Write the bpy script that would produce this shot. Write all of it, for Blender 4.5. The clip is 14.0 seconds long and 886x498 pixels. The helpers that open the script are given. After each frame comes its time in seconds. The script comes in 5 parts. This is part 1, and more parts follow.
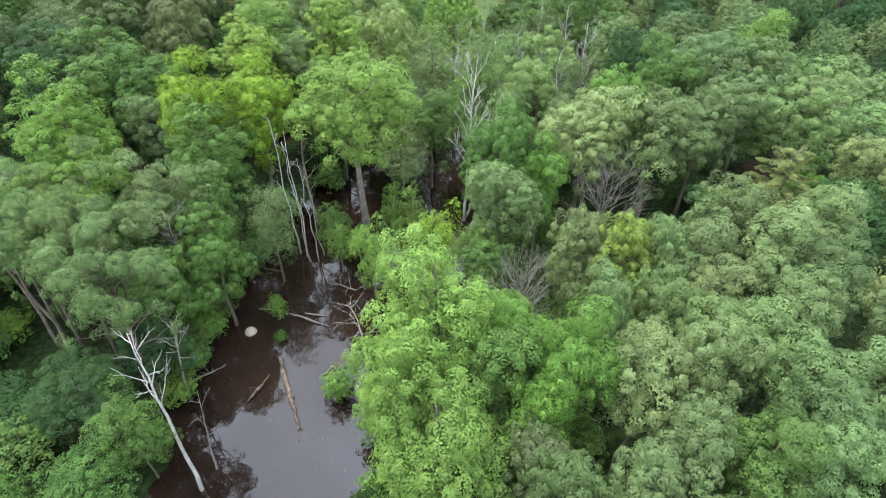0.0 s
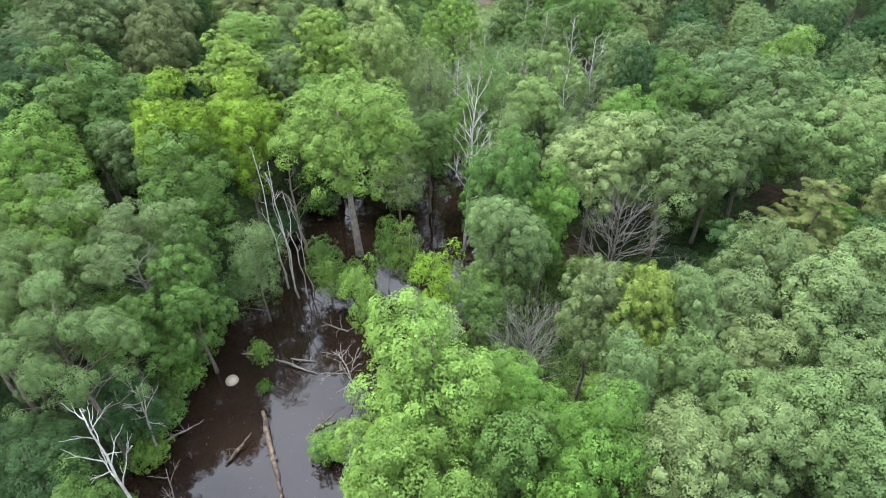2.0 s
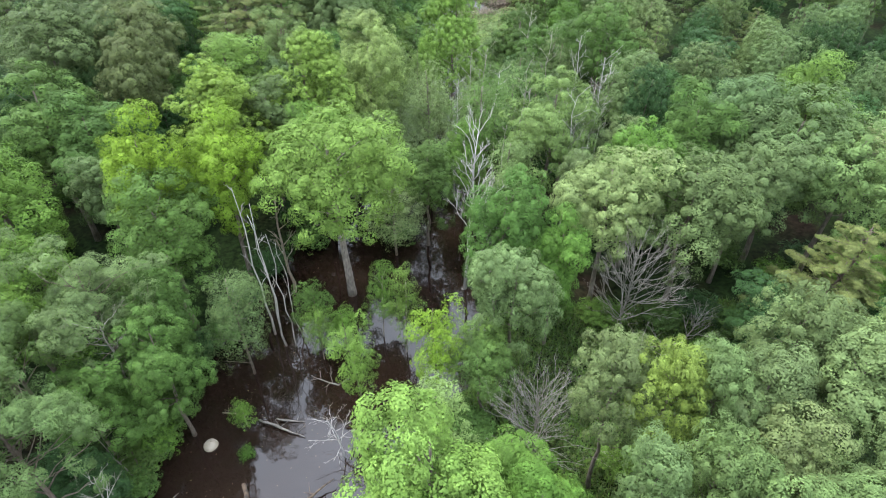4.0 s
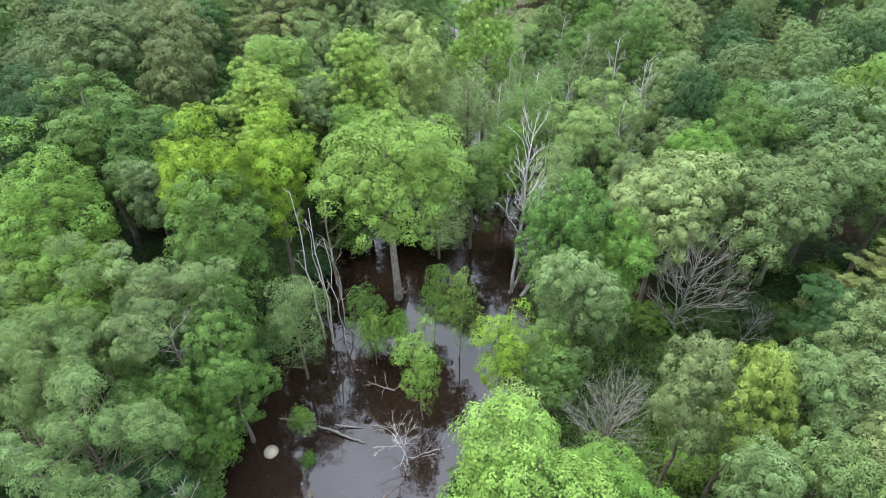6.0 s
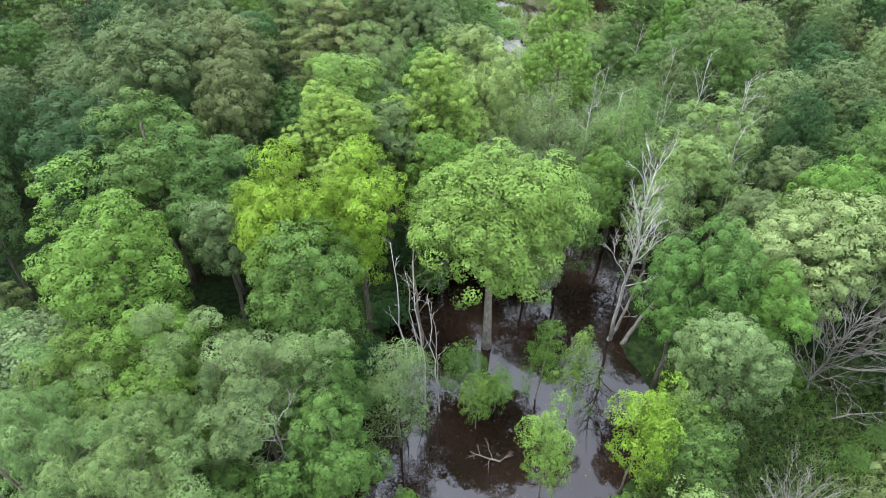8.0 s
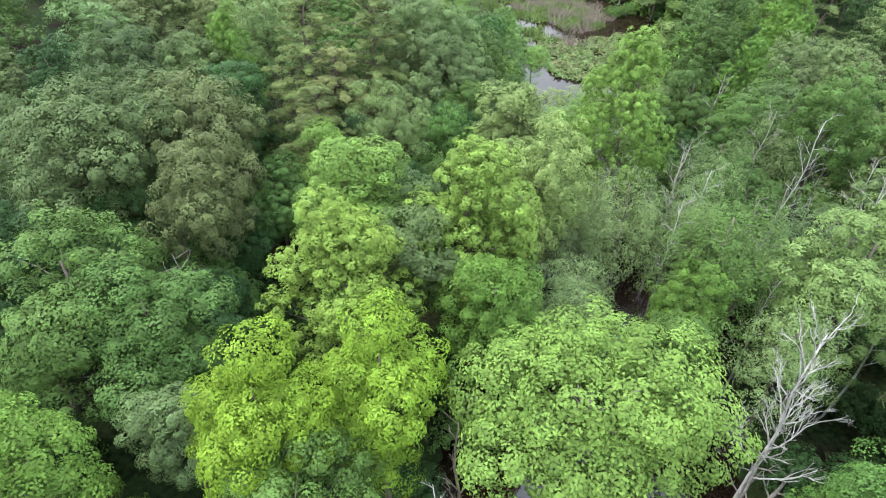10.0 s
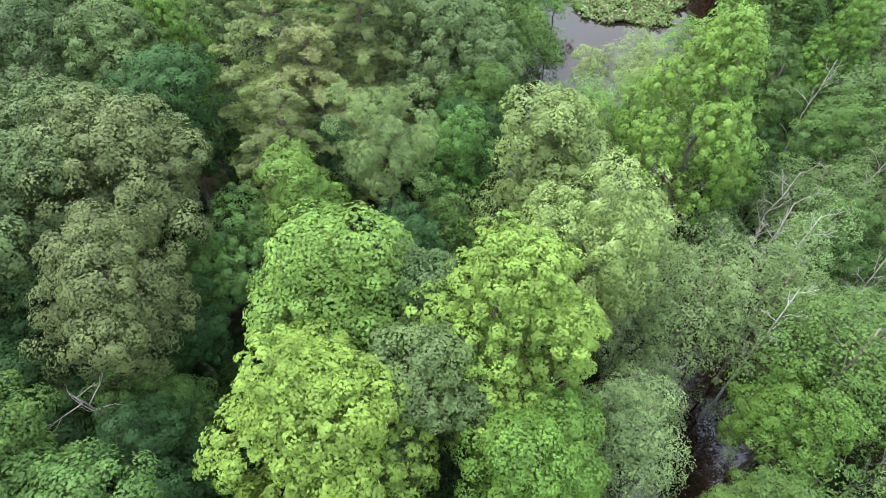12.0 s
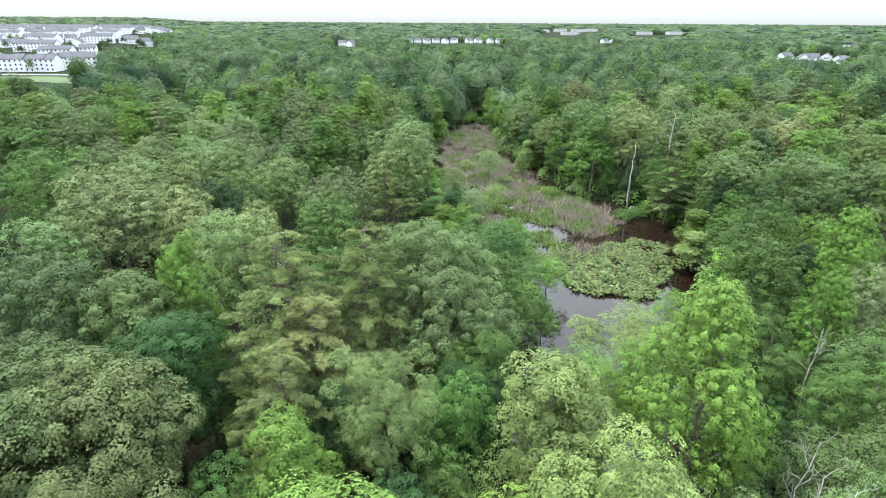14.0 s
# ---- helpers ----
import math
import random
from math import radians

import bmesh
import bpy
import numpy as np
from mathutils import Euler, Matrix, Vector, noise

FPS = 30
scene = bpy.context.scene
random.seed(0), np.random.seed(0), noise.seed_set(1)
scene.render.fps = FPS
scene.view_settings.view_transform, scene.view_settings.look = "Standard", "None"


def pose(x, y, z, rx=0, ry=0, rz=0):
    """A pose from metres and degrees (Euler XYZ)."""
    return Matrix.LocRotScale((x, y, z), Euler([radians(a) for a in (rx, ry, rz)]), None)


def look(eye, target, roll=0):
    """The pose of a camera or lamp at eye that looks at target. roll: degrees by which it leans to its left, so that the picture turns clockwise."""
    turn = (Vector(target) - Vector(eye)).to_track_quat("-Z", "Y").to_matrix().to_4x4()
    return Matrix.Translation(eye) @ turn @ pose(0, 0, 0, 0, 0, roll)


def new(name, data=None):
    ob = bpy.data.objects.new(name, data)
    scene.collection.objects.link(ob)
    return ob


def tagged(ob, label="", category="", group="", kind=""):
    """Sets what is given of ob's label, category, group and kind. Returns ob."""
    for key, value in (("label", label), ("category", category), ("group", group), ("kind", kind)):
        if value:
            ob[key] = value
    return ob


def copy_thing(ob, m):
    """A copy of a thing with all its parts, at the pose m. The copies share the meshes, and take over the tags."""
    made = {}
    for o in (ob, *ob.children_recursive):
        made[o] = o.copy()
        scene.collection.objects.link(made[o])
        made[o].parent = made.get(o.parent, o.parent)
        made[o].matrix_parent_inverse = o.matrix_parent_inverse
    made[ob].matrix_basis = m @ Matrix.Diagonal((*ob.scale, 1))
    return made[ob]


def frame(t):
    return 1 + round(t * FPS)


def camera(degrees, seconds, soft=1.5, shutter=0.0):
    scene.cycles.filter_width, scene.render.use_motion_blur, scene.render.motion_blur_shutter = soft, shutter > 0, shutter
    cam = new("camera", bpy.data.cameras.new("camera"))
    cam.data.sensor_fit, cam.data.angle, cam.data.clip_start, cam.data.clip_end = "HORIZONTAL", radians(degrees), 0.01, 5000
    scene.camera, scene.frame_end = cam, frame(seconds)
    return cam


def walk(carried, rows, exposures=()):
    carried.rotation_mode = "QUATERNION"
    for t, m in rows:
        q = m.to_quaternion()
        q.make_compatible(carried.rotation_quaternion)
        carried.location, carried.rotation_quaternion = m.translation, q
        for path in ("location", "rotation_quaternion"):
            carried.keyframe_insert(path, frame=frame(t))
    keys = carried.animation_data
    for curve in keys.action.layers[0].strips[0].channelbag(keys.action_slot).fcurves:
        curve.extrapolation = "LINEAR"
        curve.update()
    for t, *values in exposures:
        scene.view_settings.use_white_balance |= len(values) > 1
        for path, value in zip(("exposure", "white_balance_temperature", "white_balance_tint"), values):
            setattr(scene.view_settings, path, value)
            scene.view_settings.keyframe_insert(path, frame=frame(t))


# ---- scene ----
cam = camera(76.0, 14.0, soft=1.05)
METRES, EYE, TILT, LEAN, TURN = 60.0, 36.0, -38.3, 0.0, 0.0
ROWS = [
    (0.0, 0.0, 0.0, 0.0, -0.0, 0.0, 0.0),
    (0.5, 0.0003, 0.0113, 0.0082, -0.01, -0.02, 0.03),
    (1.0, 0.0006, 0.0268, 0.0202, -0.01, -0.05, 0.05),
    (1.5, 0.001, 0.0459, 0.0357, -0.02, -0.06, 0.07),
    (2.0, 0.0013, 0.0686, 0.0547, -0.04, -0.06, 0.1),
    (2.5, 0.0018, 0.0937, 0.0765, -0.05, -0.07, 0.14),
    (3.0, 0.0023, 0.1194, 0.1009, -0.06, -0.11, 0.17),
    (3.2, 0.0027, 0.1284, 0.1093, -0.07, -0.11, 0.18),
    (5.3, -0.0292, 0.1375, 0.1198, -0.35, -0.05, 0.31),
    (5.5, -0.041, 0.138, 0.1206, -0.36, -0.05, 0.31),
    (6.0, -0.0749, 0.1398, 0.1222, -0.38, -0.08, 0.33),
    (6.5, -0.1148, 0.1466, 0.1258, -0.42, -0.08, 0.34),
    (7.0, -0.1533, 0.1628, 0.1371, -0.42, -0.1, 0.35),
    (7.2, -0.1650, 0.1733, 0.1449, -0.42, -0.12, 0.36),
    (9.3, -0.2417, 0.3597, 0.2841, -0.38, -0.28, 0.43),
    (9.5, -0.2438, 0.3843, 0.3035, -0.38, -0.3, 0.44),
    (10.0, -0.252, 0.4497, 0.3535, -0.52, -0.38, 0.45),
    (10.5, -0.2581, 0.5191, 0.4074, -0.61, -0.47, 0.44),
    (11.0, -0.2618, 0.5821, 0.4611, -0.6, -0.54, 0.45),
    (11.5, -0.2633, 0.627, 0.4944, -0.68, -3.29, 0.59),
    (12.0, -0.2646, 0.6553, 0.517, -0.86, -9.88, 0.61),
    (12.5, -0.2649, 0.6659, 0.5255, -0.93, -4.36, 0.52),
    (13.0, -0.2657, 0.6649, 0.5235, -1.0, 3.12, 0.39),
    (13.5, -0.2661, 0.6619, 0.5199, -0.97, 10.96, 0.33),
    (14.0, -0.2659, 0.6596, 0.5151, -0.92, 16.64, 0.35),
]
walk(cam, [(t, pose(0, 0, EYE, TILT, LEAN, TURN) @ pose(METRES * x, METRES * y, METRES * z, 90 + pitch, roll, yaw)) for t, x, y, z, yaw, pitch, roll in ROWS])

# ---- world, sun ----
world = bpy.data.worlds.new("overcast_sky")
scene.world = world
world.use_nodes = True
wn, wl = world.node_tree.nodes, world.node_tree.links
SUN_ELEV, SUN_AZ = 62.0, -60.0
sky = wn.new("ShaderNodeTexSky")
sky.sky_type, sky.sun_disc = "NISHITA", False
sky.sun_elevation, sky.sun_rotation = radians(SUN_ELEV), radians(SUN_AZ)
geo = wn.new("ShaderNodeTexCoord")
sep = wn.new("ShaderNodeSeparateXYZ")
wl.new(geo.outputs["Generated"], sep.inputs[0])
# overcast cover, brighter towards the zenith
ramp = wn.new("ShaderNodeMapRange")
ramp.inputs["From Min"].default_value, ramp.inputs["From Max"].default_value = 0.0, 1.0
ramp.inputs["To Min"].default_value, ramp.inputs["To Max"].default_value = 8.8, 61.0
lift = wn.new("ShaderNodeMath")
lift.operation, lift.use_clamp = "POWER", True
lift.inputs[1].default_value = 0.8
wl.new(sep.outputs["Z"], lift.inputs[0])
wl.new(lift.outputs[0], ramp.inputs["Value"])
cloud = wn.new("ShaderNodeTexNoise")
cloud.inputs["Scale"].default_value, cloud.inputs["Detail"].default_value = 3.2, 5.0
wl.new(geo.outputs["Generated"], cloud.inputs["Vector"])
puff = wn.new("ShaderNodeMapRange")
puff.inputs["From Min"].default_value, puff.inputs["From Max"].default_value = 0.3, 0.7
puff.inputs["To Min"].default_value, puff.inputs["To Max"].default_value = 0.66, 1.3
wl.new(cloud.outputs["Fac"], puff.inputs["Value"])
bright = wn.new("ShaderNodeMath")
bright.operation = "MULTIPLY"
high = wn.new("ShaderNodeMapRange")
high.inputs["From Min"].default_value, high.inputs["From Max"].default_value = 0.12, 0.5
wl.new(sep.outputs["Z"], high.inputs["Value"])
fade = wn.new("ShaderNodeMix")
fade.data_type = "FLOAT"
fade.inputs["A"].default_value = 1.0
wl.new(high.outputs["Result"], fade.inputs["Factor"])
wl.new(puff.outputs["Result"], fade.inputs["B"])
wl.new(ramp.outputs["Result"], bright.inputs[0])
wl.new(fade.outputs["Result"], bright.inputs[1])
cover = wn.new("ShaderNodeVectorMath")
cover.operation = "SCALE"
tone = wn.new("ShaderNodeMix")
tone.data_type = "RGBA"
tone.inputs["A"].default_value, tone.inputs["B"].default_value = (0.93, 1.0, 1.02, 1), (0.84, 0.95, 1.18, 1)
wl.new(sep.outputs["Z"], tone.inputs["Factor"])
wl.new(tone.outputs["Result"], cover.inputs[0])
wl.new(bright.outputs[0], cover.inputs["Scale"])
blend = wn.new("ShaderNodeMix")
blend.data_type = "RGBA"
blend.inputs["Factor"].default_value = 0.85
wl.new(sky.outputs["Color"], blend.inputs["A"])
wl.new(cover.outputs["Vector"], blend.inputs["B"])
back = wn["Background"]
back.inputs["Strength"].default_value = 0.107
wl.new(blend.outputs["Result"], back.inputs["Color"])

sun_data = bpy.data.lights.new("sun", "SUN")
sun_data.energy, sun_data.angle, sun_data.color = 4.6, radians(15), (1.0, 0.96, 0.88)
sun = new("sun", sun_data)
a, e = radians(SUN_AZ), radians(SUN_ELEV)
sun_dir = Vector((math.sin(a) * math.cos(e), math.cos(a) * math.cos(e), math.sin(e)))
sun.matrix_basis = look(sun_dir * 100, (0, 0, 0))

# ---- materials ----


def mat(name):
    m = bpy.data.materials.new(name)
    m.use_nodes = True
    return m, m.node_tree.nodes, m.node_tree.links, m.node_tree.nodes["Principled BSDF"]


def noise_node(n, l, scale, detail=4.0, coord="Object"):
    c = n.new("ShaderNodeTexCoord")
    t = n.new("ShaderNodeTexNoise")
    t.inputs["Scale"].default_value, t.inputs["Detail"].default_value = scale, detail
    l.new(c.outputs[coord], t.inputs["Vector"])
    return t


def map_range(n, l, source, a0, a1, b0, b1):
    r = n.new("ShaderNodeMapRange")
    for k, v in zip(("From Min", "From Max", "To Min", "To Max"), (a0, a1, b0, b1)):
        r.inputs[k].default_value = v
    l.new(source, r.inputs["Value"])
    return r.outputs["Result"]


def mix_rgb(n, l, fac, ca, cb, mode="MIX"):
    m = n.new("ShaderNodeMix")
    m.data_type, m.blend_type = "RGBA", mode
    for key, v in (("Factor", fac), ("A", ca), ("B", cb)):
        if isinstance(v, (int, float)):
            m.inputs[key].default_value = v
        elif isinstance(v, tuple):
            m.inputs[key].default_value = (*v, 1.0)
        else:
            l.new(v, m.inputs[key])
    return m.outputs["Result"]


def leaf_material(name, from_attribute=False, gloss=0.5, translucent=0.15):
    """Foliage: the tree's own hue, varied from clump to clump and from leaf to leaf."""
    m, n, l, p = mat(name)
    if from_attribute:
        src = n.new("ShaderNodeAttribute")
        src.attribute_name = "tint"
    else:
        src = n.new("ShaderNodeObjectInfo")
    base = src.outputs["Color"]
    g = n.new("ShaderNodeNewGeometry")
    per_leaf = map_range(n, l, g.outputs["Random Per Island"], 0, 1, 0.88, 1.12)
    clump = noise_node(n, l, 0.55, 3.0)
    per_clump = map_range(n, l, clump.outputs["Fac"], 0.3, 0.7, 0.75, 1.25)
    mul = n.new("ShaderNodeMath")
    mul.operation = "MULTIPLY"
    l.new(per_leaf, mul.inputs[0])
    l.new(per_clump, mul.inputs[1])
    tuft = noise_node(n, l, 2.1, 2.0)
    mul2 = n.new("ShaderNodeMath")
    mul2.operation = "MULTIPLY"
    l.new(mul.outputs[0], mul2.inputs[0])
    l.new(map_range(n, l, tuft.outputs["Fac"], 0.32, 0.68, 0.68, 1.32), mul2.inputs[1])
    sc = n.new("ShaderNodeVectorMath")
    sc.operation = "SCALE"
    l.new(base, sc.inputs[0])
    l.new(mul2.outputs[0], sc.inputs["Scale"])
    # a few leaves yellowed, most of one hue
    warm = map_range(n, l, g.outputs["Random Per Island"], 0.75, 1.0, 0.0, 0.4)
    yellow = mix_rgb(n, l, 1.0, sc.outputs["Vector"], (1.25, 1.1, 1.0), "MULTIPLY")
    col = mix_rgb(n, l, warm, sc.outputs["Vector"], yellow)
    l.new(col, p.inputs["Base Color"])
    p.inputs["Roughness"].default_value = gloss
    p.inputs["Specular IOR Level"].default_value = 0.06
    tr = n.new("ShaderNodeBsdfTranslucent")
    through_col = mix_rgb(n, l, 1.0, col, (1.1, 1.12, 0.9), "MULTIPLY")
    l.new(through_col, tr.inputs["Color"])
    ms = n.new("ShaderNodeMixShader")
    ms.inputs[0].default_value = translucent
    l.new(p.outputs[0], ms.inputs[1])
    l.new(tr.outputs[0], ms.inputs[2])
    l.new(ms.outputs[0], n["Material Output"].inputs["Surface"])
    return m


def bark_material(name, dark, light, scale=3.0, rough=0.9, bump=0.5):
    m, n, l, p = mat(name)
    c = n.new("ShaderNodeTexCoord")
    mp = n.new("ShaderNodeMapping")
    mp.inputs["Scale"].default_value = (1, 1, 0.25)
    l.new(c.outputs["Object"], mp.inputs["Vector"])
    t = n.new("ShaderNodeTexNoise")
    t.inputs["Scale"].default_value, t.inputs["Detail"].default_value = scale * 3, 6.0
    l.new(mp.outputs[0], t.inputs["Vector"])
    big = noise_node(n, l, scale * 0.3, 3.0)
    col = mix_rgb(n, l, map_range(n, l, t.outputs["Fac"], 0.35, 0.65, 0, 1), dark, light)
    col = mix_rgb(n, l, map_range(n, l, big.outputs["Fac"], 0.4, 0.7, 0, 0.5), col, tuple(0.6 * v for v in dark))
    l.new(col, p.inputs["Base Color"])
    p.inputs["Roughness"].default_value = rough
    b = n.new("ShaderNodeBump")
    b.inputs["Strength"].default_value, b.inputs["Distance"].default_value = bump, 0.03
    l.new(t.outputs["Fac"], b.inputs["Height"])
    l.new(b.outputs[0], p.inputs["Normal"])
    return m


LEAF = leaf_material("foliage")
LEAF_FAR = leaf_material("woodland_foliage", True, 0.6, 0.2)
NEEDLE = leaf_material("needles", False, 0.6, 0.15)
BARK = bark_material("bark", (0.075, 0.06, 0.045), (0.19, 0.165, 0.13))
PALE_BARK = bark_material("pale_bark", (0.15, 0.13, 0.105), (0.34, 0.305, 0.255))
PINE_BARK = bark_material("pine_bark", (0.07, 0.05, 0.04), (0.16, 0.125, 0.1))
GREY_WOOD = bark_material("weathered_wood", (0.09, 0.08, 0.068), (0.21, 0.195, 0.17), 4.0)
PALE_WOOD = bark_material("bleached_wood", (0.25, 0.235, 0.215), (0.47, 0.46, 0.42), 4.0)
TWIG = bark_material("dry_twigs", (0.17, 0.155, 0.135), (0.34, 0.315, 0.275), 4.0)
BRUSH = bark_material("dry_brush", (0.12, 0.10, 0.072), (0.29, 0.245, 0.18), 4.0)
LOG_WOOD = bark_material("wet_log", (0.025, 0.018, 0.013), (0.17, 0.12, 0.08), 1.2)


def water_material():
    m, n, l, p = mat("swamp_water")
    murk = noise_node(n, l, 0.08, 5.0)
    col = mix_rgb(n, l, map_range(n, l, murk.outputs["Fac"], 0.35, 0.65, 0, 1), (0.0095, 0.0054, 0.0037), (0.0165, 0.0100, 0.0071))
    l.new(col, p.inputs["Base Color"])
    p.inputs["IOR"].default_value = 1.47
    p.inputs["Roughness"].default_value = 0.02
    film = noise_node(n, l, 0.5, 6.0)
    l.new(map_range(n, l, film.outputs["Fac"], 0.5, 0.75, 0.004, 0.035), p.inputs["Roughness"])
    wav = noise_node(n, l, 1.3, 2.0)
    b = n.new("ShaderNodeBump")
    b.inputs["Strength"].default_value, b.inputs["Distance"].default_value = 0.08, 0.014
    l.new(wav.outputs["Fac"], b.inputs["Height"])
    l.new(b.outputs[0], p.inputs["Normal"])
    return m


def ground_material():
    m, n, l, p = mat("forest_floor")
    fine = noise_node(n, l, 2.2, 8.0)
    big = noise_node(n, l, 0.12, 4.0)
    # litter and herb tones kept near black: the canopy's shade is in these colours
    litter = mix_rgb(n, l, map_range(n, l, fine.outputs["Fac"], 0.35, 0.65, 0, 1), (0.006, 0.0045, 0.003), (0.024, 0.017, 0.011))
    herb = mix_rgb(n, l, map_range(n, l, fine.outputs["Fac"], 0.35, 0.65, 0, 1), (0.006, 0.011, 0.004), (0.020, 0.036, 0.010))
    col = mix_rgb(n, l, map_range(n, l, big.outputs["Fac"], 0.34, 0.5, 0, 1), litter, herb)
    l.new(col, p.inputs["Base Color"])
    p.inputs["Roughness"].default_value = 0.95
    p.inputs["Specular IOR Level"].default_value = 0.08
    b = n.new("ShaderNodeBump")
    b.inputs["Strength"].default_value, b.inputs["Distance"].default_value = 0.8, 0.1
    l.new(fine.outputs["Fac"], b.inputs["Height"])
    l.new(b.outputs[0], p.inputs["Normal"])
    return m


def plain_material(name, colour, rough=0.7, vary=0.15, scale=2.0):
    m, n, l, p = mat(name)
    t = noise_node(n, l, scale, 5.0)
    k = map_range(n, l, t.outputs["Fac"], 0.3, 0.7, 1 - vary, 1 + vary)
    s = n.new("ShaderNodeVectorMath")
    s.operation = "SCALE"
    s.inputs[0].default_value = colour
    l.new(k, s.inputs["Scale"])
    l.new(s.outputs["Vector"], p.inputs["Base Color"])
    p.inputs["Roughness"].default_value = rough
    return m


WATER = water_material()
GROUND = ground_material()
BALL = plain_material("cream_buoy", (0.30, 0.26, 0.195), 0.6, 0.2, 3.0)
BALL_DARK = plain_material("algae_band", (0.2, 0.16, 0.1), 0.8, 0.3, 5.0)
SIDING = plain_material("white_siding", (0.70, 0.705, 0.71), 0.6, 0.06, 0.5)
HALL_WALL = plain_material("pale_cladding", (0.42, 0.42, 0.41), 0.6, 0.1, 0.2)
ROOF = plain_material("grey_shingle", (0.065, 0.066, 0.074), 0.85, 0.2, 0.6)
PANE = plain_material("dark_pane", (0.05, 0.055, 0.065), 0.15, 0.1)
ROADWAY = plain_material("pale_asphalt", (0.16, 0.155, 0.145), 0.9, 0.15, 0.1)
LAWN = plain_material("lawn_grass", (0.05, 0.085, 0.022), 0.95, 0.25, 0.05)

# ---- mesh helpers ----


def mesh_from(name, verts, faces, material, smooth=False):
    me = bpy.data.meshes.new(name)
    me.from_pydata([tuple(v) for v in verts], [], faces)
    me.materials.append(material)
    if smooth:
        me.polygons.foreach_set("use_smooth", np.ones(len(me.polygons), dtype=bool))
    me.update()
    return me


def tri_mesh(name, verts, material, tint=None):
    """A mesh of loose triangles from an array (n, 3, 3)."""
    v = np.asarray(verts, dtype=np.float32).reshape(-1, 3)
    n = len(v) // 3
    me = bpy.data.meshes.new(name)
    me.vertices.add(3 * n)
    me.vertices.foreach_set("co", v.ravel())
    me.loops.add(3 * n)
    me.loops.foreach_set("vertex_index", np.arange(3 * n, dtype=np.int32))
    me.polygons.add(n)
    me.polygons.foreach_set("loop_start", np.arange(0, 3 * n, 3, dtype=np.int32))
    me.update(calc_edges=True)
    if tint is not None:
        at = me.attributes.new("tint", "FLOAT_COLOR", "POINT")
        c = np.ones((3 * n, 4), dtype=np.float32)
        c[:, :3] = np.repeat(tint, 3, axis=0)
        at.data.foreach_set("color", c.ravel())
    me.materials.append(material)
    return me


def part(name, me, parent, label=""):
    ob = new(name, me)
    ob.parent = parent
    if label:
        tagged(ob, label)
    return ob


class Tubes:
    """Gathers tapered, bent tubes into one mesh."""

    def __init__(self):
        self.v, self.f = [], []

    def add(self, pts, radii, sides=6):
        base = len(self.v)
        pts = [Vector(p) for p in pts]
        for i, p in enumerate(pts):
            d = (pts[min(i + 1, len(pts) - 1)] - pts[max(i - 1, 0)]).normalized()
            u = d.cross(Vector((0.31, 0.95, 0.05))).normalized()
            w = d.cross(u)
            for k in range(sides):
                t = 2 * math.pi * k / sides
                self.v.append(p + (u * math.cos(t) + w * math.sin(t)) * radii[i])
        for i in range(len(pts) - 1):
            for k in range(sides):
                k2 = (k + 1) % sides
                self.f.append((base + i * sides + k, base + i * sides + k2, base + (i + 1) * sides + k2, base + (i + 1) * sides + k))
        self.f.append(tuple(base + k for k in reversed(range(sides))))
        self.f.append(tuple(base + (len(pts) - 1) * sides + k for k in range(sides)))

    def mesh(self, name, material):
        return mesh_from(name, self.v, self.f, material, True)


def wander(rng, a, b, steps, bend):
    """Points from a to b with a natural crookedness."""
    a, b = Vector(a), Vector(b)
    size = (b - a).length * bend
    out = []
    off = Vector((0, 0, 0))
    for i in range(steps + 1):
        t = i / steps
        if 0 < i < steps:
            off = off * 0.6 + Vector(rng.normal(0, size, 3).tolist()) * 0.6
        else:
            off = off * 0 if i == 0 else off * 0.3
        out.append(a.lerp(b, t) + off)
    return out


def leaves(rng, pos, nrm, length, width):
    """One folded-looking triangle a leaf, lying across its normal."""
    n = len(pos)
    nrm = nrm / (np.linalg.norm(nrm, axis=1, keepdims=True) + 1e-9)
    ref = rng.normal(0, 1, (n, 3))
    u = np.cross(nrm, ref)
    u /= np.linalg.norm(u, axis=1, keepdims=True) + 1e-9
    w = np.cross(nrm, u)
    L = (length * rng.uniform(0.65, 1.3, n))[:, None]
    W = (width * rng.uniform(0.65, 1.3, n))[:, None]
    a = pos + u * L * 0.55
    b = pos - u * L * 0.45 + w * W * 0.55
    c = pos - u * L * 0.40 - w * W * 0.5
    return np.stack([a, b, c], axis=1)


def lumpy(d, seed, amount):
    """A smooth uneven factor for directions d."""
    k = np.array([[1.9, 0.7, 1.1], [-1.3, 2.3, 0.6], [0.8, -1.6, 2.4], [3.1, 1.4, -1.8], [-2.4, 2.9, 1.9]])
    ph = np.array([0.3, 1.7, 2.9, 4.1, 5.3]) * (seed + 1.37)
    return 1 + amount * np.sin(d @ k.T * 1.5 + ph).mean(axis=1) * 1.8


# ---- tree prototypes ----
PROFILE = {
    "dome": lambda z: np.sqrt(np.clip(1 - np.clip(z, -1, 1) ** 2, 0, 1)) ** 0.8,
    "ovate": lambda z: np.where(z < -0.3, np.sqrt(np.clip(1 - ((z + 0.3) / 0.7) ** 2, 0, 1)), np.clip(1 - np.abs((z + 0.3) / 1.3) ** 1.8, 0, 1) ** 0.8),
    "cone": lambda z: np.clip((1 - z) / 2, 0, 1) ** 0.9 * np.clip((z + 1) * 6, 0, 1) ** 0.6,
}


